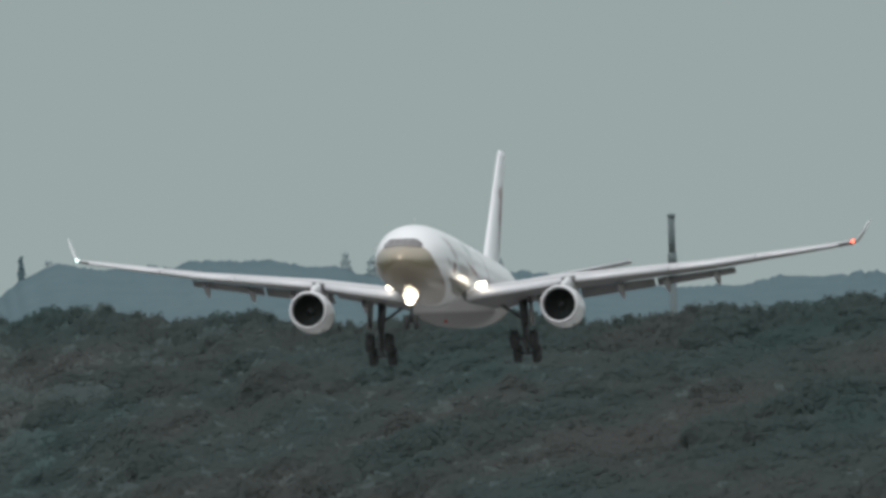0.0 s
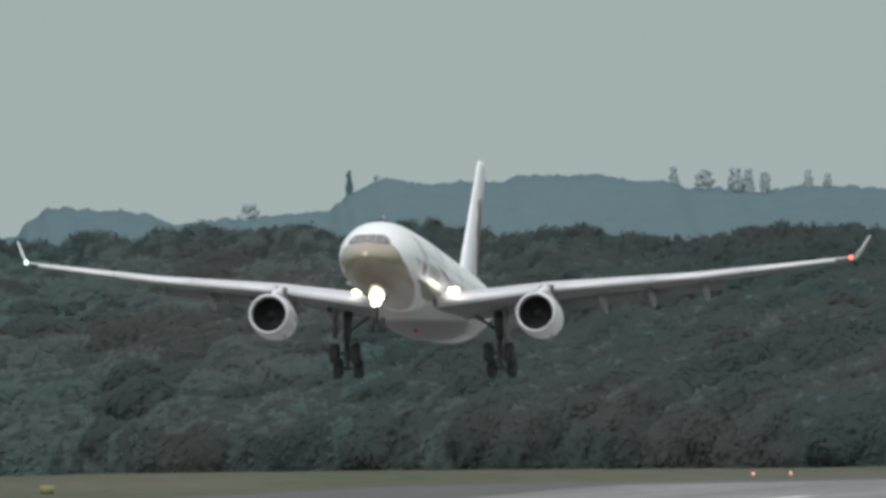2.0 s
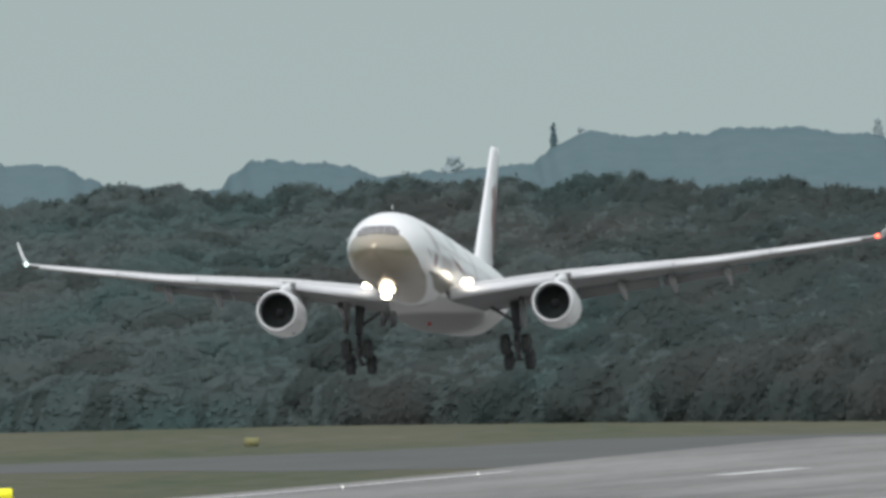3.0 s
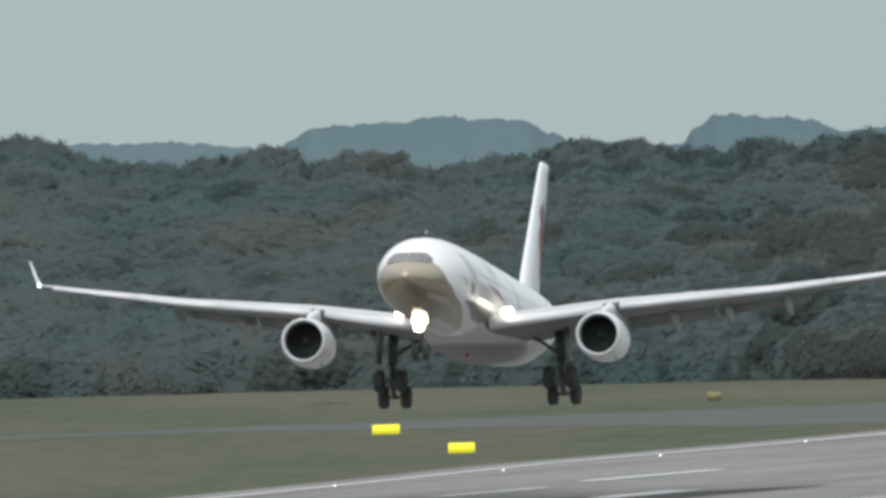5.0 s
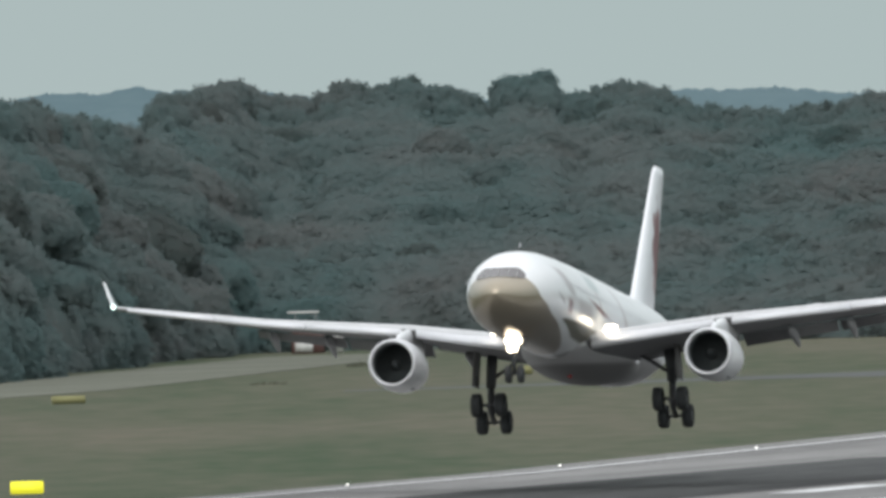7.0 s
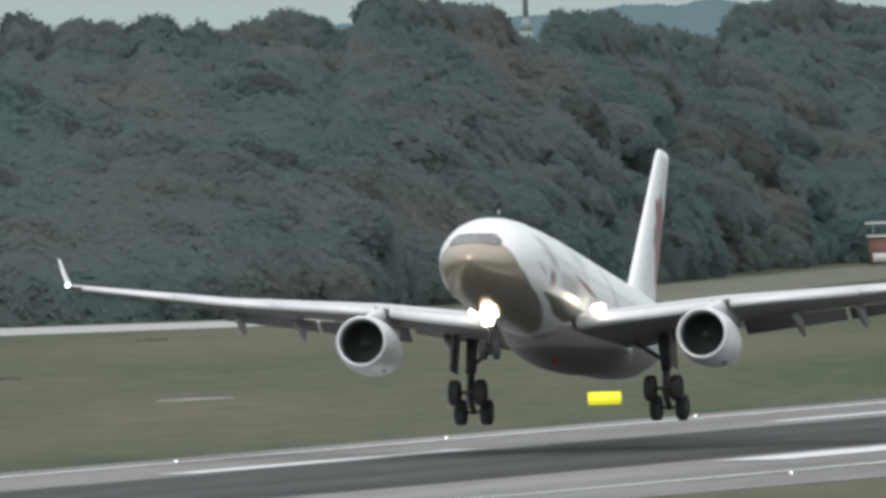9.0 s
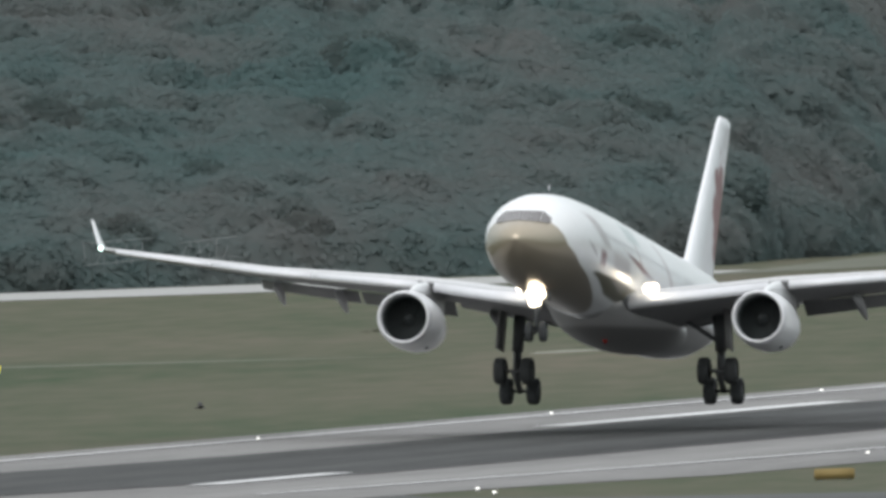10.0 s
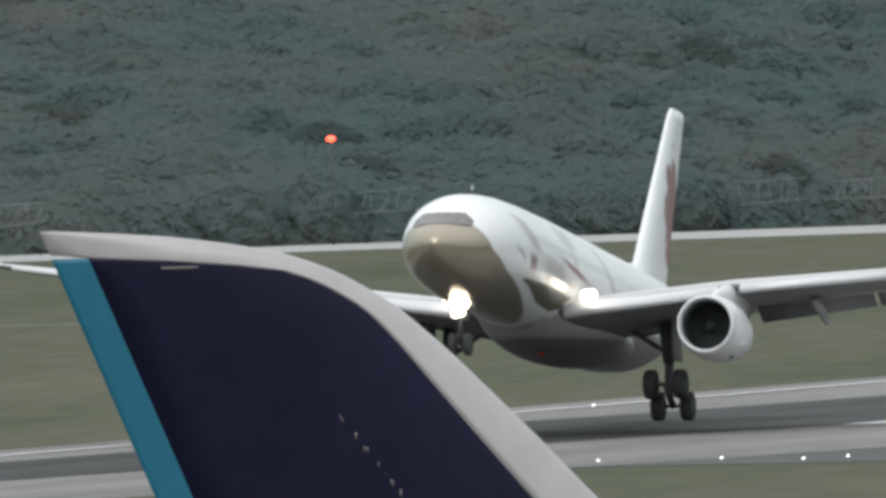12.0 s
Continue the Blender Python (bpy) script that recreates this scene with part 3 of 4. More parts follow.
    kinds.append(sheet_dark)
    nm = np.cross(tri[:, 1] - tri[:, 0], tri[:, 2] - tri[:, 0])
    smooth = np.zeros_like(grid)
    for k in range(3):
        np.add.at(smooth, fs[:, k], nm)
    turned.append(smooth / np.linalg.norm(smooth, axis=1, keepdims=True))
    nm /= np.linalg.norm(nm, axis=1, keepdims=True)
    n = 160000
    pick = rng.integers(len(fs), size=n)
    pick[:9000] = rng.choice(np.flatnonzero(tri[:, :, 2].min(1) < 0), 9000)
    r1, r2 = np.sqrt(rng.random((n, 1))), rng.random((n, 1))
    t = tri[pick]
    leaves(t[:, 0] * (1 - r1) + t[:, 1] * r1 * (1 - r2) + t[:, 2] * r1 * r2, nm[pick], 0.2, 0.5, sheet_dark[pick])
    sp = np.concatenate(sprays)
    sp[:, 2] = np.maximum(sp[:, 2], 0.0)
    faces.append(np.arange(len(sp)).reshape(-1, 3) + total)
    verts.append(sp)
    kinds.append(np.concatenate(spray_kinds))
    co = np.concatenate(verts)
    fa = np.concatenate(faces).astype(np.int32)
    me = bpy.data.meshes.new("woodland")
    me.vertices.add(len(co))
    me.vertices.foreach_set("co", co.astype(np.float32).ravel())
    me.loops.add(len(fa) * 3)
    me.loops.foreach_set("vertex_index", fa.ravel())
    me.polygons.add(len(fa))
    me.polygons.foreach_set("loop_start", np.arange(0, len(fa) * 3, 3, dtype=np.int32))
    me.polygons.foreach_set("use_smooth", np.ones(len(fa), dtype=bool))
    me.materials.append(LEAF)
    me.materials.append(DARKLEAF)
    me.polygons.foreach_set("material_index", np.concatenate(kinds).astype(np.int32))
    me.update()
    # each spray is shaded with the crown that it grows on
    soft = me.attributes.new("custom_normal", "FLOAT_VECTOR", "POINT")
    soft.data.foreach_set("vector", np.concatenate(turned + spray_turned).astype(np.float32).ravel())
    tagged(new("woodland", me), "dense dark green autumn woodland with russet crowns", "woods", kind="stuff")


def build_hills():
    def ridge(name, knots, y, label):
        """A wooded ridge, uneven along its crest, through a few summits and saddles (x, height)."""
        rng = random.Random(5)
        bm = bmesh.new()
        crest, back, brow, foot = [], [], [], []
        n = 1500
        xs = [-330 + 660 * i / n for i in range(n + 1)]
        for x in [-900, -600] + xs + [600, 900]:
            for (x0, z0), (x1, z1) in zip(knots, knots[1:]):
                if x0 <= x <= x1:
                    e = (x - x0) / (x1 - x0)
                    e = e * e * (3 - 2 * e)
                    z = z0 * (1 - e) + z1 * e
                    break
            smooth = z - 1.2
            z += 0.35 * noise.noise((x * 0.16, 0, 1)) + 0.75 * abs(noise.noise((x * 0.33, 2, 0))) + 0.65 * abs(noise.noise((x * 0.8, 5, 0))) + 0.16 * noise.noise((x * 2.2, 5, 0)) - 0.32 + rng.uniform(-0.03, 0.03)
            crest.append(bm.verts.new((x, y, z)))
            back.append(bm.verts.new((x, y + 180, z * 0.5)))
            brow.append(bm.verts.new((x, y - 9, smooth)))
            foot.append(bm.verts.new((x, y - 120, -1.0)))
        for i in range(len(crest) - 1):
            bm.faces.new((foot[i], foot[i + 1], brow[i + 1], brow[i]))
            bm.faces.new((brow[i], brow[i + 1], crest[i + 1], crest[i]))
            bm.faces.new((crest[i], crest[i + 1], back[i + 1], back[i]))
        bmesh.ops.recalc_face_normals(bm, faces=bm.faces)
        tagged(part(name, bm, HAZY_FARLEAF, None, "", True), label, "hill", kind="structure")

    ridge("backdrop_1", ((-900, 18), (-300, 20), (-120, 21), (-85, 21.5), (-70, 21.9), (-63.8, 22.9), (-57, 22.5), (-50.5, 23.4), (-44, 22.6), (-33, 22.6), (-25, 21.1), (0, 20.0), (32, 20.5), (47, 20.5), (57, 19.6), (64.5, 19.1), (66.5, 20.3), (70, 22.0), (84, 22.7), (90, 23.4), (94.5, 22.5), (102.4, 22.2), (106, 20.2), (110, 19.0), (126.5, 17.7), (129, 20.3), (131.7, 22.0), (134, 22.4), (139, 21.6), (143, 21.6), (147.5, 20.6), (151, 19.2), (158, 19.6), (175, 20.5), (176.5, 21.9), (179, 23.6), (183.5, 25.2), (192, 24.4), (201.5, 24.3), (204, 25.1), (216, 24.8), (227, 23.7), (231.7, 22.2), (244.8, 21.6), (249, 22.3), (259, 21.8), (266, 20.6), (280, 19.0), (288.6, 19.0), (297, 20.1), (500, 18), (900, 16)), 4700, "wooded hills with blue-grey haze in their colour")



# ---- the landing airliner ----
def build_airliner():
    plane = new("airliner")
    tagged(plane, "white twin-engined airliner with bronze painted nose, gear down", "aircraft")
    nose_x = 29.6
    prof = ((0.0, -0.74, -0.76, 0.02), (0.12, -0.38, -1.10, 0.40), (0.45, -0.08, -1.46, 0.80), (1.0, 0.24, -1.80, 1.20), (1.6, 0.52, -2.06, 1.52), (2.2, 0.86, -2.26, 1.80), (2.9, 1.28, -2.44, 2.03), (3.6, 1.62, -2.57, 2.22), (4.6, 1.94, -2.69, 2.42), (6.0, 2.20, -2.78, 2.60), (8.0, 2.42, -2.82, 2.74), (10.0, 2.56, -2.82, 2.80), (14.0, 2.70, -2.82, 2.82), (20.0, 2.80, -2.82, 2.82), (32.0, 2.82, -2.82, 2.82), (40.0, 2.82, -2.80, 2.82), (44.0, 2.82, -2.42, 2.74), (48.0, 2.80, -1.62, 2.44), (52.0, 2.72, -0.62, 1.95), (56.0, 2.50, 0.45, 1.30), (59.5, 2.22, 1.15, 0.68), (61.6, 1.95, 1.45, 0.26))
    # smooth the stations
    st = []
    for (a, b) in zip(prof, prof[1:]):
        k = max(1, int((b[0] - a[0]) / 1.0))
        for i in range(k):
            e = i / k
            st.append(tuple(a[j] * (1 - e) + b[j] * e for j in range(4)))
    st.append(prof[-1])
    n = 48
    rings = []
    for s, top, bot, hw in st:
        cz, hz = (top + bot) / 2, (top - bot) / 2
        rings.append([(nose_x - s, hw * math.cos(2 * math.pi * i / n), cz + hz * math.sin(2 * math.pi * i / n)) for i in range(n)])
    bm = loft(bmesh.new(), rings)
    part("fuselage", bm, LIVERY, plane, "white body with bronze lower nose and swirls")
    # belly fairing between the wings, deepest behind the middle
    rings = []
    for k in range(31):
        e = k / 30
        x = 13.0 - e * 22.5
        full = math.sin(math.pi * e ** 1.25) ** 0.9
        wide, deep = 1.7 + 1.32 * full, 0.62 + 0.92 * full
        rings.append([(x, wide * math.cos(a), -1.9 + (deep if math.sin(a) < 0 else 0.5) * math.sin(a)) for a in [2 * math.pi * i / 48 for i in range(48)]])
    part("belly_fairing", loft(bmesh.new(), rings), BELLY_SHADED, plane, "pale belly fairing with a keel greyed by painted shade")
    # cockpit panes follow the nose skin
    def skin_at(y, z):
        """The skin point of the nose at that width and height."""
        lo, hi = 0.0, 8.0
        for _ in range(40):
            mid = (lo + hi) / 2
            for a, b in zip(prof, prof[1:]):
                if a[0] <= mid <= b[0]:
                    e = (mid - a[0]) / (b[0] - a[0])
                    top, bot, hw = (a[j] * (1 - e) + b[j] * e for j in (1, 2, 3))
                    break
            cz, hz = (top + bot) / 2, (top - bot) / 2
            inside = (y / hw) ** 2 + ((z - cz) / hz) ** 2 < 1
            lo, hi = (lo, mid) if inside else (mid, hi)
        return Vector((nose_x - hi + 0.03, y * 1.012, z + 0.015))

    for side in (1, -1):
        for y0, y1 in ((0.010, 0.50), (0.515, 0.98), (1.0, 1.42)):
            bm = bmesh.new()
            cols = 6
            grid = []
            for i in range(cols + 1):
                y = y0 + (y1 - y0) * i / cols
                zl, zh = 0.30 - 0.04 * y, 0.93
                if y0 > 0.99:
                    zh -= 0.95 * (y - 1.0)
                grid.append([bm.verts.new(skin_at(side * y, zl + (zh - zl) * j / 4)) for j in range(5)])
            for i in range(cols):
                for j in range(4):
                    bm.faces.new((grid[i][j], grid[i + 1][j], grid[i + 1][j + 1], grid[i][j + 1]))
            bmesh.ops.recalc_face_normals(bm, faces=bm.faces)
            for f in bm.faces:
                if f.normal.x < 0:
                    f.normal_flip()
            part("cockpit_pane", bm, GLASS_DARK, plane, "dark cockpit window pane")
    # cabin doors and windows
    for side in (1, -1):
        for i in range(46):
            x = 22.6 - i * 0.98
            if -3.5 < x + 0 < -2.4:
                continue
            ang = math.asin(0.62 / 2.82)
            bm = bmesh.new()
            y, z = 2.82 * math.cos(ang), 0.62
            bm.faces.new([bm.verts.new((x + dx, side * (y + 0.012 - dz * 0.2), z + dz)) for dx, dz in ((-0.08, -0.17), (0.08, -0.17), (0.115, -0.1), (0.115, 0.1), (0.08, 0.17), (-0.08, 0.17), (-0.115, 0.1), (-0.115, -0.1))])
            part("cabin_window", bm, CABIN_GLASS, plane, "", False)
    bm = bmesh.new()
    rod(bm, (20.5, 0, 2.78), (20.3, 0, 3.02), 0.06, 0.02)
    part("antenna", bm, GREY_PAINT, plane)
    # wings
    for side in (1, -1):
        sec = [(12.0, 1.2, -2.0, 12.6, 3.0), (9.0, 2.8, -1.58, 11.2, 2.5), (5.0, 9.4, -0.36, 7.9, 1.5), (-0.6, 18.8, 0.88, 5.4, 0.5), (-6.2, 28.2, 2.50, 2.9, -0.5), (-6.9, 29.1, 2.68, 2.4, -0.5)]
        bm = lift_surface(bmesh.new(), [(x, side * s, z, c, t) for x, s, z, c, t in sec], thick=0.115)
        bm.normal_update()
        # faces that point down take the darker grey
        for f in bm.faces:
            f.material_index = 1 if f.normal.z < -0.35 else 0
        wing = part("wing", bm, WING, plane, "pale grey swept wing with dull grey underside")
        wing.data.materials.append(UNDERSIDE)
        # drooped slats, four lengths
        for a, b in ((2.35, 8.85), (9.85, 16.28), (16.32, 22.38), (22.42, 28.2)):
            ring = []
            bm = bmesh.new()
            for y in (a, (a + b) / 2, b):
                for q, w in zip(sec, sec[1:]):
                    if q[1] <= y <= w[1]:
                        e = (y - q[1]) / (w[1] - q[1])
                        lx, lz, ch = (q[j] * (1 - e) + w[j] * e for j in (0, 2, 3))
                        break
                c = 0.13 * ch + 0.15
                ring.append([(lx + 0.22 * c + dx * c, side * y, lz - 0.06 * ch * 0.6 + dz * c) for dx, dz in ((-1.0, 0.30), (-0.55, 0.36), (-0.1, 0.22), (0.09, 0.02), (0.03, -0.14), (-0.25, -0.15), (-0.5, 0.02))])
            part("slat", loft(bm, ring), ALU_SOFT, plane, "bare metal leading-edge slat")
        # flaps hang behind the wing
        for a, b in ((3.4, 9.0), (9.3, 14.6), (14.8, 20.4)):
            bm = bmesh.new()
            ring = []
            for y in (a, b):
                for q, w in zip(sec, sec[1:]):
                    if q[1] <= y <= w[1]:
                        e = (y - q[1]) / (w[1] - q[1])
                        lx, lz, ch = (q[j] * (1 - e) + w[j] * e for j in (0, 2, 3))
                        break
                c = (0.10 if a < 4 else 0.185) * ch
                x0, z0 = lx - ch * 0.94, lz - (0.0 if a < 4 else 0.022 * ch) - 0.08
                ang = radians(26)
                ring.append([(x0 - u * c * math.cos(ang) - v * c * math.sin(ang), side * y, z0 - u * c * math.sin(ang) + v * c * math.cos(ang)) for u, v in airfoil(6, 0.14)])
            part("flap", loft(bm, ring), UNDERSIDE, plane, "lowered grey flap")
        # flap track fairings
        for y, ln in ((6.6, 4.2), (12.3, 4.0), (15.6, 3.4), (19.2, 3.0)):
            for q, w in zip(sec, sec[1:]):
                if q[1] <= y <= w[1]:
                    e = (y - q[1]) / (w[1] - q[1])
                    lx, lz, ch = (q[j] * (1 - e) + w[j] * e for j in (0, 2, 3))
                    break
            rings = []
            for i in range(9):
                e = i / 8
                k = math.sin(math.pi * (0.04 + 0.92 * e)) ** 0.6
                x = lx - ch * 0.55 - e * ln
                z = lz - 0.055 * ch - 0.25 - 0.05 * e - (0.85 * (e - 0.45) if e > 0.45 else 0) * 1.3
                rings.append([(x, side * y + 0.22 * k * math.cos(2 * math.pi * j / 10), z + 0.36 * k * math.sin(2 * math.pi * j / 10)) for j in range(10)])
            part("flap_track_fairing", loft(bmesh.new(), rings), FAIRING, plane)
        # winglet
        bm = bmesh.new()
        rings = []
        for x, y, z, c in ((-6.7, 29.0, 2.66, 2.5), (-7.4, 29.38, 2.90, 2.0), (-8.2, 29.74, 3.50, 1.5), (-9.2, 30.20, 4.50, 0.85)):
            rings.append([(x - u * c, side * (y + v * c * 0.9), z + v * c * 0.35) for u, v in airfoil(7, 0.11)])
        part("winglet", loft(bm, rings), WHITE, plane, "white canted winglet")
        bm = bmesh.new()
        bmesh.ops.create_uvsphere(bm, u_segments=10, v_segments=8, radius=0.13, matrix=Matrix.Translation((-6.95, side * 29.2, 2.72)))
        part("navigation_light", bm, NAV_RED if side > 0 else NAV_WHITE, plane, "red wingtip light" if side > 0 else "pale green wingtip light")
        # engine
        ey, ez = side * 9.37, -2.86
        fx = 1.8  # intake face ahead of the pylon root
        cowl = lathe(bmesh.new(), ((8.90 + fx, 1.445), (8.5 + fx, 1.48), (7.8 + fx, 1.52), (6.8 + fx, 1.53), (5.4 + fx, 1.46), (4.2 + fx, 1.32), (3.4 + fx, 1.18), (3.4 + fx, 1.12), (4.4 + fx, 1.20)), ey, ez)
        nac = part("engine_cowl", cowl, WHITE, plane, "white engine cowl")
        lip = lathe(bmesh.new(), ((8.86 + fx, 1.452), (9.08 + fx, 1.42), (9.22 + fx, 1.37), (9.29 + fx, 1.31), (9.24 + fx, 1.235), (9.05 + fx, 1.195), (8.8 + fx, 1.185)), ey, ez)
        part("intake_lip", lip, ALU_SOFT, nac, "bare metal intake lip")
        duct = lathe(bmesh.new(), ((9.1 + fx, 1.198), (8.6 + fx, 1.18), (7.6 + fx, 1.20), (7.55 + fx, 0.1)), ey, ez)
        part("intake_duct", duct, DARK_METAL, nac, "dark intake duct")
        for i in range(26):
            bm = bmesh.new()
            a = 2 * math.pi * i / 26
            b = a + 0.21
            pts = [(7.85, 0.32, a), (7.70, 0.32, b), (7.62, 1.19, b + 0.22), (7.95, 1.19, a + 0.16)]
            bm.faces.new([bm.verts.new((x + fx, ey + r * math.cos(w), ez + r * math.sin(w))) for x, r, w in pts])
            part("fan_blade", bm, FAN, nac, "", False)
        part("spinner", lathe(bmesh.new(), ((8.35 + fx, 0.01), (8.2 + fx, 0.14), (7.9 + fx, 0.30), (7.7 + fx, 0.36)), ey, ez, 20), FAN, nac)
        bm = bmesh.new()
        bmesh.ops.create_uvsphere(bm, u_segments=12, v_segments=8, radius=0.2, matrix=Matrix.Translation((6.6 + fx, ey + 1.47 * math.cos(-1.05), ez + 1.47 * math.sin(-1.05))) @ Matrix.Diagonal((1.6, 0.6, 0.6, 1)))
        part("cowl_vent", bm, DARK_METAL, nac, "small dark oval cowl vent")
        part("exhaust_cone", lathe(bmesh.new(), ((4.2 + fx, 0.85), (3.2 + fx, 0.8), (2.3 + fx, 0.55), (2.25 + fx, 0.5), (1.4 + fx, 0.05)), ey, ez, 24), DARK_METAL, nac, "dark exhaust cone")
        bm = bmesh.new()
        rings = [[(x, ey + w * sx, z) for sx, z in ((-1, z0), (1, z0), (1, z1), (0.4, z1 + 0.18), (-0.4, z1 + 0.18), (-1, z1))] for x, w, z0, z1 in ((9.4, 0.05, -1.55, -1.42), (8.4, 0.13, -1.6, -1.14), (6.8, 0.20, -1.6, -0.80), (5.2, 0.24, -1.8, -0.56), (2.5, 0.24, -1.8, -0.8), (0.6, 0.16, -1.5, -0.95))]
        part("engine_pylon", loft(bm, rings), WHITE, plane, "white engine pylon")
        # tailplane
        bm = lift_surface(bmesh.new(), [(-22.8, side * 1.0, 1.35, 6.4, 0), (-28.9, side * 9.6, 3.45, 2.3, 0)], thick=0.10)
        part("tailplane", bm, GREY_PAINT, plane, "grey tailplane")
        # landing lamps in the wing roots
        for dy, dz in ((0.0, 0.0), (0.30, 0.03)):
            bm = bmesh.new()
            bmesh.ops.create_uvsphere(bm, u_segments=14, v_segments=10, radius=0.26 if side > 0 else 0.17, matrix=Matrix.Translation((9.42, side * (3.25 + dy), -1.2 + dz)) @ Matrix.Diagonal((0.45, 1, 1, 1)))
            part("landing_light", bm, LAMP, plane, "glaring landing light")
        # main gear
        gy = side * 5.42
        leg = bmesh.new()
        rod(leg, (0.15, gy * 0.97, -1.4), (-0.1, gy, -3.5), 0.33, 0.30, 14)
        rod(leg, (-0.1, gy, -3.3), (-0.12, gy, -5.05), 0.22, 0.22, 14)
        rod(leg, (0.0, gy, -3.1), (0.3, gy - side * 2.3, -1.6), 0.11, 0.11)
        rod(leg, (0.35, gy, -3.6), (0.55, gy, -4.3), 0.06)
        rod(leg, (0.55, gy, -4.3), (0.1, gy, -4.9), 0.06)
        main = part("main_gear_leg", leg, GEAR_METAL, plane, "dark steel main gear leg")
        bm = bmesh.new()
        box(bm, 0.25, 2.25, gy + side * 0.55, gy + side * 0.62, -3.6, -1.5, 0.02)
        bmesh.ops.rotate(bm, verts=bm.verts, cent=(0.2, gy, -2), matrix=Matrix.Rotation(side * radians(4), 3, "X"))
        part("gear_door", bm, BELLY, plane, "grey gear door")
        tilt = radians(26)
        beam = bmesh.new()
        for sgn in (1, -1):
            dx, dz = sgn * 1.0 * math.cos(tilt), sgn * 1.0 * math.sin(tilt)
            rod(beam, (-0.12 + dx, gy - 0.75, -5.05 + dz), (-0.12 + dx, gy + 0.75, -5.05 + dz), 0.09)
        rod(beam, (-0.12 - math.cos(tilt), gy, -5.05 - math.sin(tilt)), (-0.12 + math.cos(tilt), gy, -5.05 + math.sin(tilt)), 0.17, 0.17, 12)
        part("bogie_beam", beam, GEAR_METAL, main)
        for sgn in (1, -1):
            for w in (-0.72, 0.72):
                wx, wz = -0.12 + sgn * math.cos(tilt), -5.05 + sgn * math.sin(tilt)
                wheel(plane, wx, gy + w, wz, 0.71, 0.58)
    # fin and rudder
    bm = lift_surface(bmesh.new(), [(-16.2, 0, 2.2, 9.0, 0), (-18.3, 0, 3.1, 8.2, 0), (-26.9, 0, 11.5, 4.0, 0), (-27.6, 0, 11.95, 3.3, 0)], True, 0.10)
    part("tail_fin", bm, FIN, plane, "white tail fin with crimson ornament")
    bm = lift_surface(bmesh.new(), [(-14.4, 0, 2.6, 3.2, 0), (-17.6, 0, 3.3, 1.2, 0)], True, 0.06)
    part("dorsal_fillet", bm, WHITE, plane)
    # nose gear with its lamp cluster
    leg = bmesh.new()
    rod(leg, (23.3, 0, -2.4), (23.2, 0, -4.9), 0.13, 0.11, 12)
    rod(leg, (23.2, -0.48, -4.9), (23.2, 0.48, -4.9), 0.08)
    rod(leg, (23.3, 0, -3.6), (21.8, 0, -2.6), 0.07)
    ng = part("nose_gear_leg", leg, GEAR_METAL, plane, "steel nose gear leg")
    for w in (-0.36, 0.36):
        wheel(plane, 23.2, w, -4.9, 0.53, 0.34)
    for w, z, r in ((-0.24, -2.98, 0.26), (0.24, -2.98, 0.28), (-0.14, -3.42, 0.24), (0.10, -3.42, 0.20)):
        bm = bmesh.new()
        bmesh.ops.create_uvsphere(bm, u_segments=14, v_segments=10, radius=r, matrix=Matrix.Translation((23.55, w, z)) @ Matrix.Diagonal((0.45, 1, 1, 1)))
        part("taxi_light", bm, LAMP, ng, "glaring nose gear light")
    for side in (1, -1):
        bm = bmesh.new()
        box(bm, 22.3, 23.3, side * 0.50, side * 0.55, -3.25, -2.65, 0.02)
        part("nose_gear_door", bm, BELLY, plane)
    bm = bmesh.new()
    bmesh.ops.create_uvsphere(bm, u_segments=10, v_segments=8, radius=0.13, matrix=Matrix.Translation((4.0, 0, -3.38)))
    part("beacon", bm, RED_LENS, plane, "red belly beacon")
    return plane


def wheel(plane, x, y, z, r, w):
    bm = bmesh.new()
    prof = ((-w / 2, r * 0.55), (-w / 2, r * 0.86), (-w * 0.40, r * 0.96), (-w * 0.22, r), (w * 0.22, r), (w * 0.40, r * 0.96), (w / 2, r * 0.86), (w / 2, r * 0.55))
    n = 28
    vs = [[bm.verts.new((x + rr * math.cos(2 * math.pi * i / n), y + yy, z + rr * math.sin(2 * math.pi * i / n))) for i in range(n)] for yy, rr in prof]
    for a, b in zip(vs, vs[1:]):
        for i in range(n):
            bm.faces.new((a[i], a[(i + 1) % n], b[(i + 1) % n], b[i]))
    bmesh.ops.recalc_face_normals(bm, faces=bm.faces)
    tyre = part("wheel", bm, TYRE, plane, "black tyre")
    bm = bmesh.new()
    bmesh.ops.create_cone(bm, cap_ends=True, segments=20, radius1=r * 0.56, radius2=r * 0.56, depth=w * 0.8, matrix=Matrix.Translation((x, y, z)) @ Matrix.Rotation(radians(90), 4, "X"))
    part("hub", bm, GEAR_METAL, tyre)



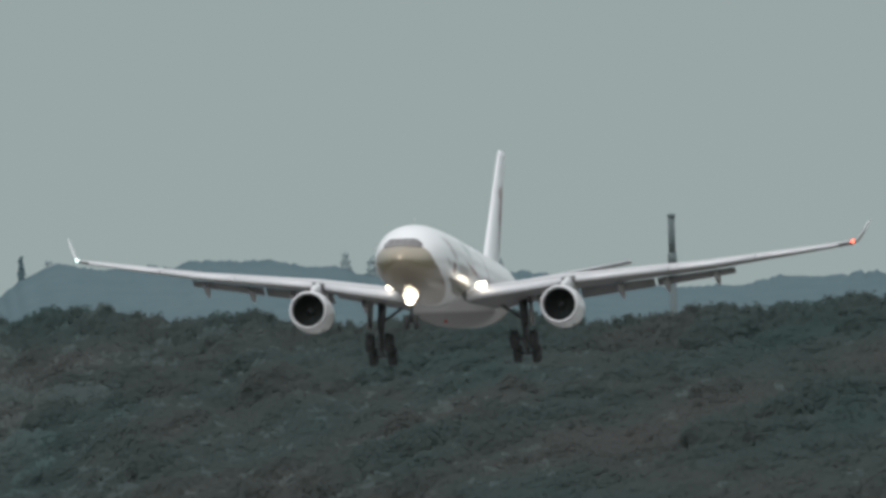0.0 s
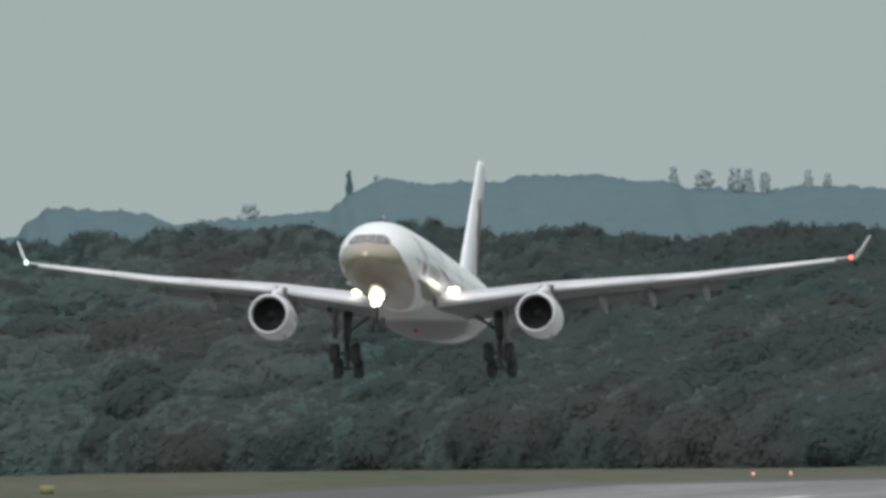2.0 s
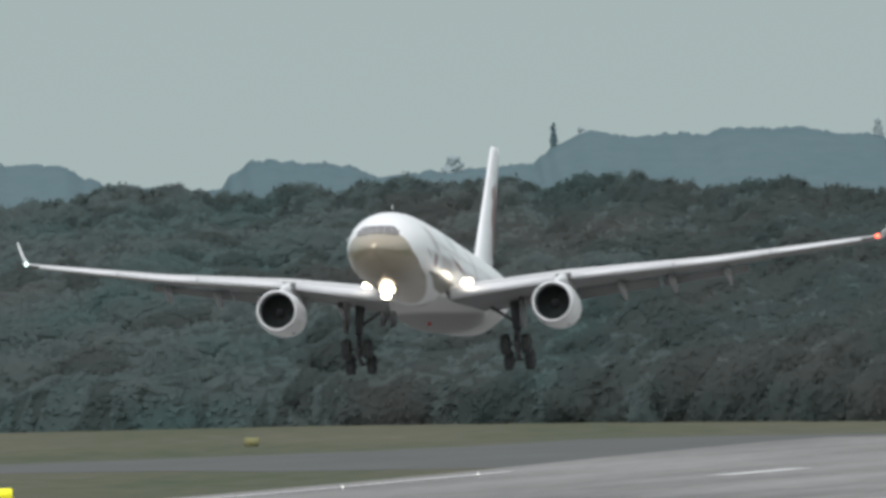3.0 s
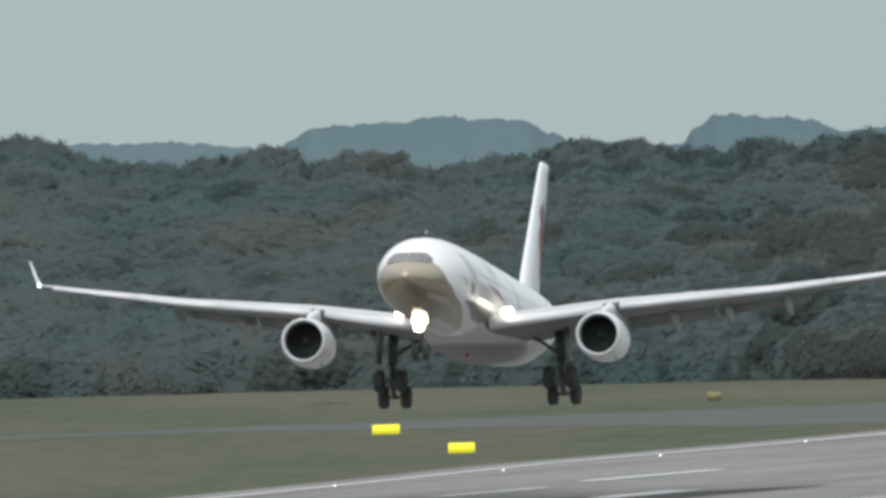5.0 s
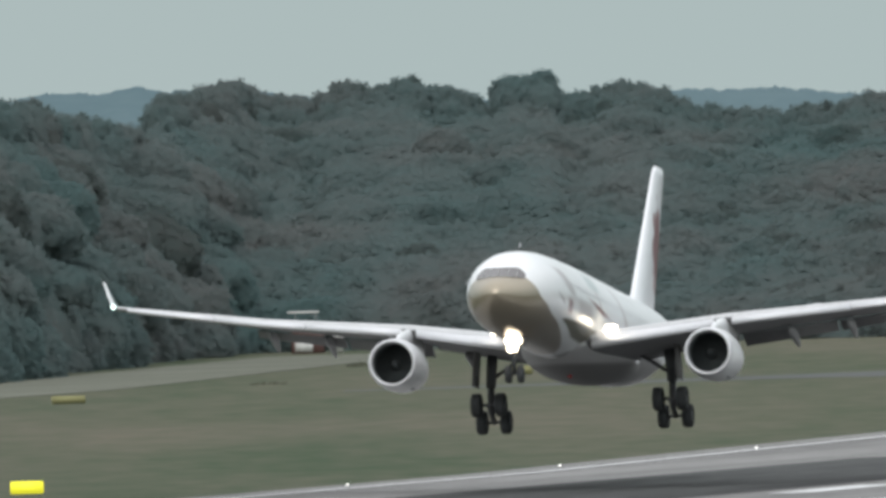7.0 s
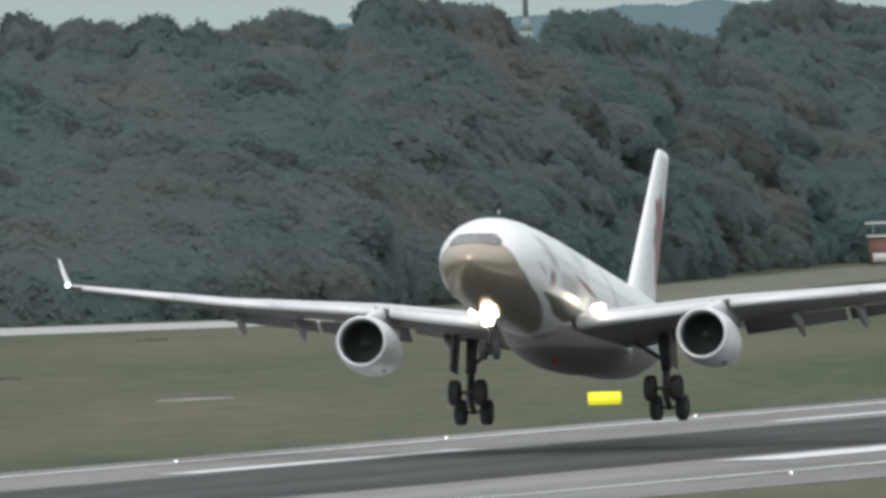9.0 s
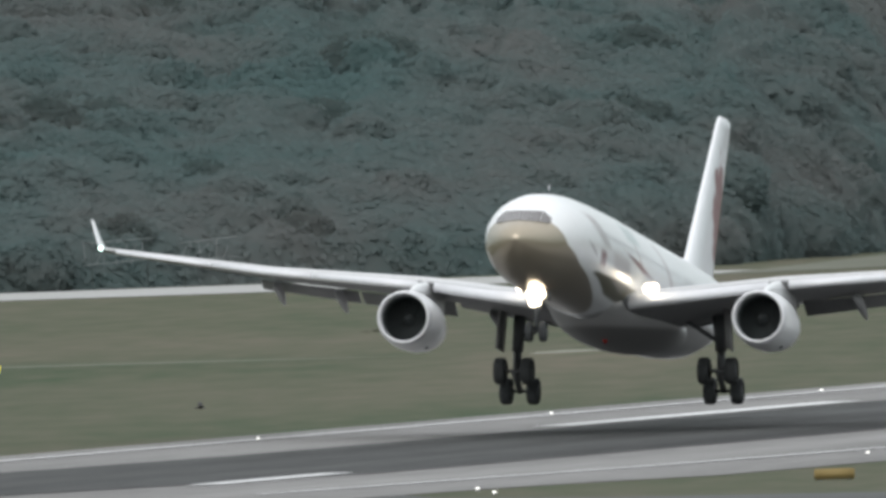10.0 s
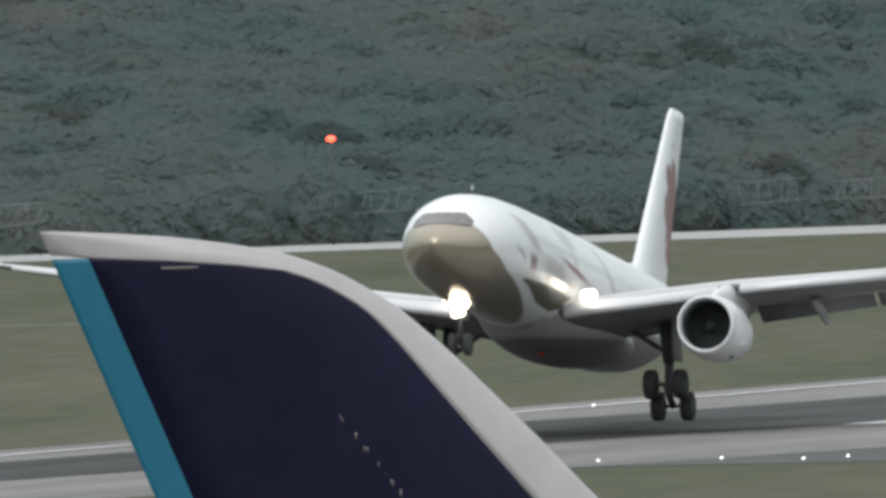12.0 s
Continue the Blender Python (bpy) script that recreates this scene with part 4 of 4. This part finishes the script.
def build_airfield():
    # lit guidance signs on two posts
    def sign(x, y, w, h, z0, mat, label):
        ob = new("airfield_sign")
        ob.location = (x, y, 0)
        tagged(ob, label, "sign", "airfield guidance signs")
        bm = box(bmesh.new(), -w / 2, w / 2, -0.14, 0.14, z0, z0 + h, 0.05)
        part("cabinet", bm, mat, ob)
        for sx in (-0.35, 0.35):
            part("post", rod(bmesh.new(), (sx * w, 0, 0), (sx * w, 0, z0 + 0.05), 0.05), POST, ob)

    lit = "lit yellow airfield guidance sign standing on the grass"
    dull = "faint yellow airfield sign on the far grass"
    for x, y, w, h, mat, label in ((39.4, 2320, 2.1, 0.72, YELLOW, lit), (42.4, 2181, 1.9, 0.72, YELLOW, lit), (-27, 1838, 2.0, 0.76, YELLOW, lit), (-89, 1895, 0.46, 0.50, YELLOW, "small lit yellow airfield marker sign on the grass"), (4, 2461, 1.8, 0.7, DULL_YELLOW, dull), (69.5, 2503, 1.2, 0.7, DULL_YELLOW, dull), (-31, 2341, 2.6, 0.6, DULL_YELLOW, dull), (-28, 1430, 1.9, 0.5, AMBER, "dull amber airfield sign on the near grass")):
        sign(x, y, w, h, 0.05, mat, label)
    # runway edge lamps every 60 m, and taxiway lamps
    def lamp(p):
        ob = new("runway_edge_light")
        ob.location = p
        tagged(ob, "small white lit runway edge lamp", "lamp", "runway edge lights")
        part("base", rod(bmesh.new(), (0, 0, 0), (0, 0, 0.08), 0.12, 0.09), POST, ob)
        bm = bmesh.new()
        bmesh.ops.create_uvsphere(bm, u_segments=10, v_segments=8, radius=0.072, matrix=Matrix.Translation((0, 0, 0.13)) @ Matrix.Diagonal((1.3, 1, 0.8, 1)))
        part("globe", bm, LAMP_WHITE, ob, "glowing glass globe")
        return ob

    first = lamp(along(1179, 439.3))
    for i in range(1, 18):
        ds = 59.8 * i - 299
        copy_thing(first, Matrix.Translation(along(1179 + 59.8 * i, 439.3 + (0.003 * ds + 0.0000286 * ds * ds if ds > 0 else 0))))
    for i in range(15):
        copy_thing(first, Matrix.Translation(along(1377 if i == 3 else (1202 if i < 3 else 1209.5) + 59.8 * i, 383)))
    for x, y in ((-67.6, 1384), (-61.9, 1382), (-56, 1378), (-42, 1372), (-43.6, 1418)):
        copy_thing(first, Matrix.Translation((x, y, 0)))
    for x, y in ((125.3, 2459.4), (128.1, 2454.9)):
        ob = new("runway_end_light")
        ob.location = (x, y, 0)
        tagged(ob, "small red lit lamp at the runway end", "lamp", "runway end lights")
        part("base", rod(bmesh.new(), (0, 0, 0), (0, 0, 0.3), 0.1, 0.08), POST, ob)
        bm = bmesh.new()
        bmesh.ops.create_uvsphere(bm, u_segments=10, v_segments=8, radius=0.13, matrix=Matrix.Translation((0, 0, 0.4)))
        part("globe", bm, END_RED, ob, "dimly glowing red globe")
    # dark tufts of tall weeds in the grass
    for k, (x, y, w, h) in enumerate(((-9.4, 2572, 1.2, 0.6), (-16.3, 2445, 1.6, 0.4), (39, 2571, 1.6, 0.3), (-66.6, 2261, 1.3, 0.35), (-70.5, 2052, 1.2, 0.3))):
        rng = random.Random(40 + k)
        bm = bmesh.new()
        for i in range(90):
            a, r = rng.uniform(0, 6.283), w * math.sqrt(rng.random())
            b = Vector((r * math.cos(a), r * math.sin(a), 0))
            t = b + Vector((rng.uniform(-0.15, 0.15), rng.uniform(-0.15, 0.15), h * rng.uniform(0.5, 1.1) * (1 - 0.5 * r / w)))
            s = Vector((0.03, rng.uniform(-0.02, 0.02), 0))
            bm.faces.new([bm.verts.new(p) for p in (b - s, b + s, t + s * 0.3)])
        tuft = part("weed_tuft", bm, WEED, None, "", False)
        tuft.location = (x, y, 0)
        tagged(tuft, "dark tuft of tall dry weeds in the grass", "weeds", "weed tufts", "stuff")
    # field hut with a red wall and a white cabinet beside it
    hut = new("field_hut")
    hut.location = (-14.3, 2705, 0)
    tagged(hut, "small weathered red and white equipment hut by the woods", "hut")
    part("wall", box(bmesh.new(), -1.6, 1.3, -1.1, 1.1, 0, 2.4, 0.03), RED_PAINT, hut, "faded red cladding")
    part("roof", box(bmesh.new(), -1.8, 1.45, -1.3, 1.3, 2.4, 2.58, 0.03), PALE_PAINT, hut, "pale flat roof")
    part("panel", box(bmesh.new(), -1.3, 0.3, -1.16, -1.1, 0.15, 1.0, 0.02), PALE_PAINT, hut, "pale panel")
    part("mast", rod(bmesh.new(), (-1.2, 0, 2.5), (-1.2, 0, 3.7), 0.05), POST, hut)
    part("mast", rod(bmesh.new(), (0.6, 0, 2.5), (0.6, 0, 3.7), 0.05), POST, hut)
    part("boom", box(bmesh.new(), -1.9, 0.9, -0.08, 0.08, 3.55, 3.75, 0.03), PALE_PAINT, hut, "white antenna boom")
    cab = part("cabinet", box(bmesh.new(), -0.5, 0.5, -0.5, 0.5, 0, 2.4, 0.04), PALE_PAINT)
    cab.location = (-11.8, 2702, 0)
    tagged(cab, "tall white equipment cabinet beside the hut", "cabinet")
    # obstruction lamp on a thin pole
    pole = new("obstruction_light")
    pole.location = (-134.4, 2345, 0)
    tagged(pole, "thin grey pole with a glowing red obstruction lamp", "lamp")
    part("pole", rod(bmesh.new(), (0, 0, 0), (0, 0, 8.0), 0.12, 0.06), DARK_POST, pole)
    bm = bmesh.new()
    bmesh.ops.create_uvsphere(bm, u_segments=12, v_segments=8, radius=0.30, matrix=Matrix.Translation((0, 0, 8.2)) @ Matrix.Diagonal((1.2, 1, 0.8, 1)))
    part("lamp_globe", bm, OBST_RED, pole, "glowing red lamp")
    # pale lattice frames before the wood
    def frame_rack(x, y, w, z0, z1, seed):
        rng = random.Random(seed)
        ob = new("antenna_frame")
        ob.location = (x, y, 0)
        tagged(ob, "pale thin lattice antenna frame before the woods", "antenna", "antenna frames")
        for sx in (-0.5, 0.5):
            part("post", rod(bmesh.new(), (sx * w * 0.8, 0, 0), (sx * w * 0.8, 0, z1 - 0.4), 0.03, n=6), DARK_POST, ob)
        for k, z in enumerate((z0, z1)):
            part("rail", rod(bmesh.new(), (-w / 2 - rng.uniform(0, 0.6), 0, z), (w / 2 + rng.uniform(-0.8, 0.8), 0, z + rng.uniform(0.1, 0.5)), 0.022, n=6), PALE_STEEL, ob)
        for k in range(7):
            x0 = -w / 2 + (k + rng.uniform(-0.3, 0.3)) * w / 7
            part("brace", rod(bmesh.new(), (x0, 0, z0 + rng.uniform(0, 0.3)), (x0 + rng.uniform(-0.3, 1.1), 0, z1 - rng.uniform(-0.2, 0.4)), 0.02, n=6), PALE_STEEL, ob)

    for seed, (x, y, w, z0, z1) in enumerate(((-130.0, 2344, 4.6, 2.4, 4.0), (-101.3, 2366, 5.4, 2.0, 3.7), (-94.7, 2368, 4.0, 2.2, 3.5), (-156.8, 2322, 3.2, 2.4, 4.0))):
        frame_rack(x, y, w, z0, z1, seed)
    # chimney and mast in the distance
    bm = bmesh.new()
    rod(bm, (0, 0, 0), (0, 0, 24), 0.62, 0.52, 16)
    rod(bm, (0, 0, 24), (0, 0, 29.5), 0.50, 0.48, 16)
    rod(bm, (0, 0, 22.4), (0, 0, 24.2), 0.64, 0.64, 16)
    rod(bm, (0, 0, 29.3), (0, 0, 29.8), 0.58, 0.58, 16)
    ob = part("chimney", bm, TOWER_GREY)
    ob.location = (261.2, 4400, 0)
    tagged(ob, "slender dark grey industrial chimney on the horizon", "chimney")
    bm = bmesh.new()
    rod(bm, (0, 0, 0), (0, 0, 19.5), 1.4, 0.95, 12)
    rod(bm, (0, 0, 19.5), (0, 0, 21.5), 0.95, 0.36, 12)
    rod(bm, (0, 0, 21.5), (0, 0, 34), 0.42, 0.32, 10)
    ob = part("radio_mast", bm, MAST_GREY)
    ob.location = (-74.4, 4400, 0)
    tagged(ob, "tapered radio mast beyond the woods, haze in its colour", "mast")
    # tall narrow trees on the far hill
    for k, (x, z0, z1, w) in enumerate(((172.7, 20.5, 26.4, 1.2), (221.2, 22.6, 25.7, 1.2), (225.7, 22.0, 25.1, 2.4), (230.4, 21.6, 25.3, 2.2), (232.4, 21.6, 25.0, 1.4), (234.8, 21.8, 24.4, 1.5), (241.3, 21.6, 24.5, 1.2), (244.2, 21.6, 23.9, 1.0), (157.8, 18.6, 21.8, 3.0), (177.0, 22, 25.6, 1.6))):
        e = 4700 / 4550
        far_tree(x * e, 4699, 25 - (25 - z0) * e - 0.8, 25 - (25 - z1) * e, w * (1.35 if k else 1.0), k, HAZY_FARTREE if k else HAZY_FARLEAF)


def far_tree(x, y, z0, z1, w, seed, leaf):
    rng = random.Random(seed)
    ob = new("tree")
    ob.location = (x, y, 0)
    tagged(ob, "tall slim tree on the far hill, blue-grey with painted haze", "tree", "hilltop trees")
    part("trunk", rod(bmesh.new(), (0, 0, z0 - 8), (0, 0, z1 - 0.5), 0.12, 0.03, 8), HAZY_FARLEAF, ob)
    bm = bmesh.new()
    h = z1 - z0
    core = []
    for e in range(9):
        q = e / 8
        r = w * 0.40 * math.sin(math.pi * (0.15 + 0.80 * q)) ** 0.7 * rng.uniform(0.8, 1.15)
        core.append([(r * math.cos(k * 0.785) * rng.uniform(0.85, 1.15), r * 0.6 * math.sin(k * 0.785), z0 + h * 0.95 * q) for k in range(8)])
    loft(bm, core)
    for i in range(60):
        f = rng.random() ** 0.85
        r = w / 2 * (math.sin(math.pi * (0.25 + 0.70 * f)) ** 0.6)
        a = rng.uniform(0, 6.283)
        c = Vector((r * math.cos(a) * rng.uniform(0.1, 1), r * math.sin(a) * 0.6, z0 + h * f))
        k = rng.uniform(0.16, 0.30) * (0.8 + w * 0.22)
        bmesh.ops.create_icosphere(bm, subdivisions=1, radius=k, matrix=Matrix.Translation(c) @ Matrix.Diagonal((1, 1, rng.uniform(0.8, 1.6), 1)))
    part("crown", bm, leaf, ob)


# ---- the parked jet whose tail rises before the camera ----
def build_parked():
    jet = new("parked_airliner")
    jet.location = (-0.32, 490, 0)
    tagged(jet, "parked wide-body airliner with navy tail and silver leading edge", "aircraft")
    def rear(z):
        return -32.5 + (20.13 - z) * 0.402

    outer = ((20.13, -32.3), (20.07, -31.32), (19.99, -30.41), (19.86, -29.5), (19.68, -28.6), (19.34, -27.7), (18.78, -26.8), (17.99, -25.92), (16.22, -24.20), (15.6, -23.66), (9.3, -17.46))
    inner = ((19.73, -32.4), (19.68, -31.7), (19.60, -30.42), (19.52, -29.5), (19.40, -28.61), (19.24, -28.15), (19.0, -27.68), (18.65, -27.2), (18.2, -26.78), (17.14, -25.92), (15.63, -24.67), (9.3, -19.2))

    def on(curve, z):
        """A smooth line through the curve's points, by slopes taken from their neighbours."""
        for k in range(len(curve) - 1):
            (za, xa), (zb, xb) = curve[k], curve[k + 1]
            if zb <= z <= za:
                e, h = (za - z) / (za - zb), za - zb
                m = (xb - xa) / h
                m0 = (xb - curve[k - 1][1]) / (curve[k - 1][0] - zb) if k else m
                m1 = (curve[k + 2][1] - xa) / (za - curve[k + 2][0]) if k + 2 < len(curve) else m
                m0, m1 = (2 / (1 / q + 1 / m) if q * m > 0 else 0.0 for q in (m0, m1))
                return (2 * e ** 3 - 3 * e * e + 1) * xa + (e ** 3 - 2 * e * e + e) * h * m0 + (3 * e * e - 2 * e ** 3) * xb + (e ** 3 - e * e) * h * m1
        return curve[0][1] if z > curve[0][0] else curve[-1][1]

    def half(x, z):
        a, b = rear(z), on(outer, z)
        u = min(1, max(0, (b - x) / max(b - a, 0.1)))
        return 0.02 + 0.14 * (b - a) * (math.sqrt(u) * (1 - u))

    def slab(name, zs, fa, fb, mat, label, grow=0.0):
        bm = bmesh.new()
        n = 10
        rings = []
        for z in zs:
            a, b = fa(z), fb(z)
            xs = [a + (b - a) * (1 - (1 - i / n) ** 1.6) for i in range(n + 1)]
            rings.append([(x, -half(x, z) - grow, z) for x in xs] + [(x, half(x, z) + grow, z) for x in reversed(xs)])
        part(name, loft(bm, rings), mat, jet, label)

    low = [9.3 + 0.6 * i for i in range(14)] + [17.4, 17.7, 18.0, 18.2, 18.4, 18.55, 18.7, 18.8, 18.9, 19.1, 19.25, 19.4, 19.5, 19.6, 19.68]
    cap = low + [19.75, 19.85, 19.92, 19.99, 20.03, 20.07, 20.10, 20.13]

    def seam(z):
        return max(rear(z) + 0.62, on(inner, z)) if z <= 19.69 else rear(z)

    slab("rudder_stripe", low, rear, lambda z: rear(z) + 0.60, TEAL, "teal stripe along the trailing edge")
    slab("fin_box", low, lambda z: rear(z) + 0.60, seam, NAVY, "navy painted fin")
    slab("leading_edge", cap, seam, lambda z: on(outer, z), SILVER, "brushed silver leading edge and cap", 0.004)
    bm = box(bmesh.new(), -30.56, -29.91, -half(-30.2, 19.48) - 0.03, -half(-30.2, 19.48) + 0.02, 19.46, 19.51, 0.02)
    part("fin_fitting", bm, PALE_TAIL_GREY, jet, "small silver fitting under the fin cap")
    # small pale marks in a broken line down the navy
    rng = random.Random(3)
    for k in range(11):
        e = min(1, max(0, k / 10 + rng.uniform(-0.06, 0.06)))
        x, z = -27.72 + 0.92 * e + rng.uniform(-0.02, 0.02), 17.03 - 1.25 * e
        r = rng.uniform(0.006, 0.016)
        part("pale_mark", box(bmesh.new(), x - r, x + r, -half(x, z) - 0.006, -half(x, z) + 0.01, z - rng.uniform(1, 5) * r, z + rng.uniform(1, 5) * r), PALE_TAIL_GREY, jet, "small pale mark on the navy paint")
    # body, wings and gear below the tail
    rings = []
    for x, r, z in ((-36.5, 0.3, 8.2), (-33, 1.0, 7.8), (-28, 1.9, 7.1), (-22, 2.7, 6.5), (-14, 3.2, 6.1), (0, 3.25, 6.0), (20, 3.25, 6.0), (30, 3.1, 5.9), (34, 2.3, 5.6), (36.5, 1.1, 5.2), (37.2, 0.2, 5.0)):
        rings.append([(x, r * math.cos(2 * math.pi * i / 32), z + r * math.sin(2 * math.pi * i / 32)) for i in range(32)])
    part("fuselage", loft(bmesh.new(), rings), WHITE, jet, "white fuselage")
    for side in (1, -1):
        part("wing", lift_surface(bmesh.new(), [(9, side * 2.5, 4.6, 13, 0), (-13, side * 30, 6.2, 3.5, 0)]), GREY_PAINT, jet)
        part("tailplane", lift_surface(bmesh.new(), [(-25, side * 1.2, 7.4, 7, 0), (-32, side * 10.5, 8.4, 2.6, 0)]), GREY_PAINT, jet)
        leg = rod(bmesh.new(), (-2, side * 5, 4.4), (-2, side * 5, 0.7), 0.25)
        part("main_gear_leg", leg, GEAR_METAL, jet)
        for dx in (-0.8, 0.8):
            for dy in (-0.6, 0.6):
                wheel(jet, -2 + dx, side * 5 + dy, 0.66, 0.66, 0.45)
    part("nose_gear_leg", rod(bmesh.new(), (28, 0, 3.5), (28, 0, 0.6), 0.16), GEAR_METAL, jet)
    for dy in (-0.35, 0.35):
        wheel(jet, 28, dy, 0.55, 0.55, 0.35)



def build_bird():
    """A crow crossing low over the grass: a body with two spread wings."""
    bird = new("bird")
    tagged(bird, "dark crow flying low over the airfield grass", "bird")
    rings = []
    for x, r in ((0.26, 0.01), (0.21, 0.035), (0.15, 0.05), (0.10, 0.05), (0.0, 0.075), (-0.12, 0.06), (-0.22, 0.035), (-0.30, 0.05)):
        rings.append([(x, r * math.cos(k * 0.785), 0.8 * r * math.sin(k * 0.785) * (0.3 if x < -0.28 else 1)) for k in range(8)])
    part("body", loft(bmesh.new(), rings), FEATHER, bird)
    for side in (1, -1):
        wing = lift_surface(bmesh.new(), [(0.09, side * 0.05, 0.03, 0.22, 0), (0.13, side * 0.24, 0.14, 0.20, 0), (0.02, side * 0.46, 0.20, 0.10, 0)], thick=0.08)
        part("wing", wing, FEATHER, bird)
    return bird


def motions():
    walk(bird, [(0, pose(-108.5, 1500, 4.0, 8, 0, 8)), (6, pose(-79.7, 1500, 4.2, -8, 0, 8)), (10, pose(-60.45, 1500, 3.25, 12, 0, 8)), (10.5, pose(-58.04, 1500, 2.76, -8, 0, 8)), (11, pose(-55.64, 1500, 1.35, 10, 0, 8)), (11.5, pose(-53.2, 1500, 1.0, 4, 0, 8)), (12, pose(-50.8, 1500, 1.3, -6, 0, 8))])
    walk(airliner, [(t, pose(x, y, z, roll, -pitch, -90 - yaw)) for t, x, y, z, yaw, pitch, roll in AIRLINER_ROWS])


build_ground()
build_hills()
build_woods()
airliner = build_airliner()
build_airfield()
build_parked()
bird = build_bird()
motions()
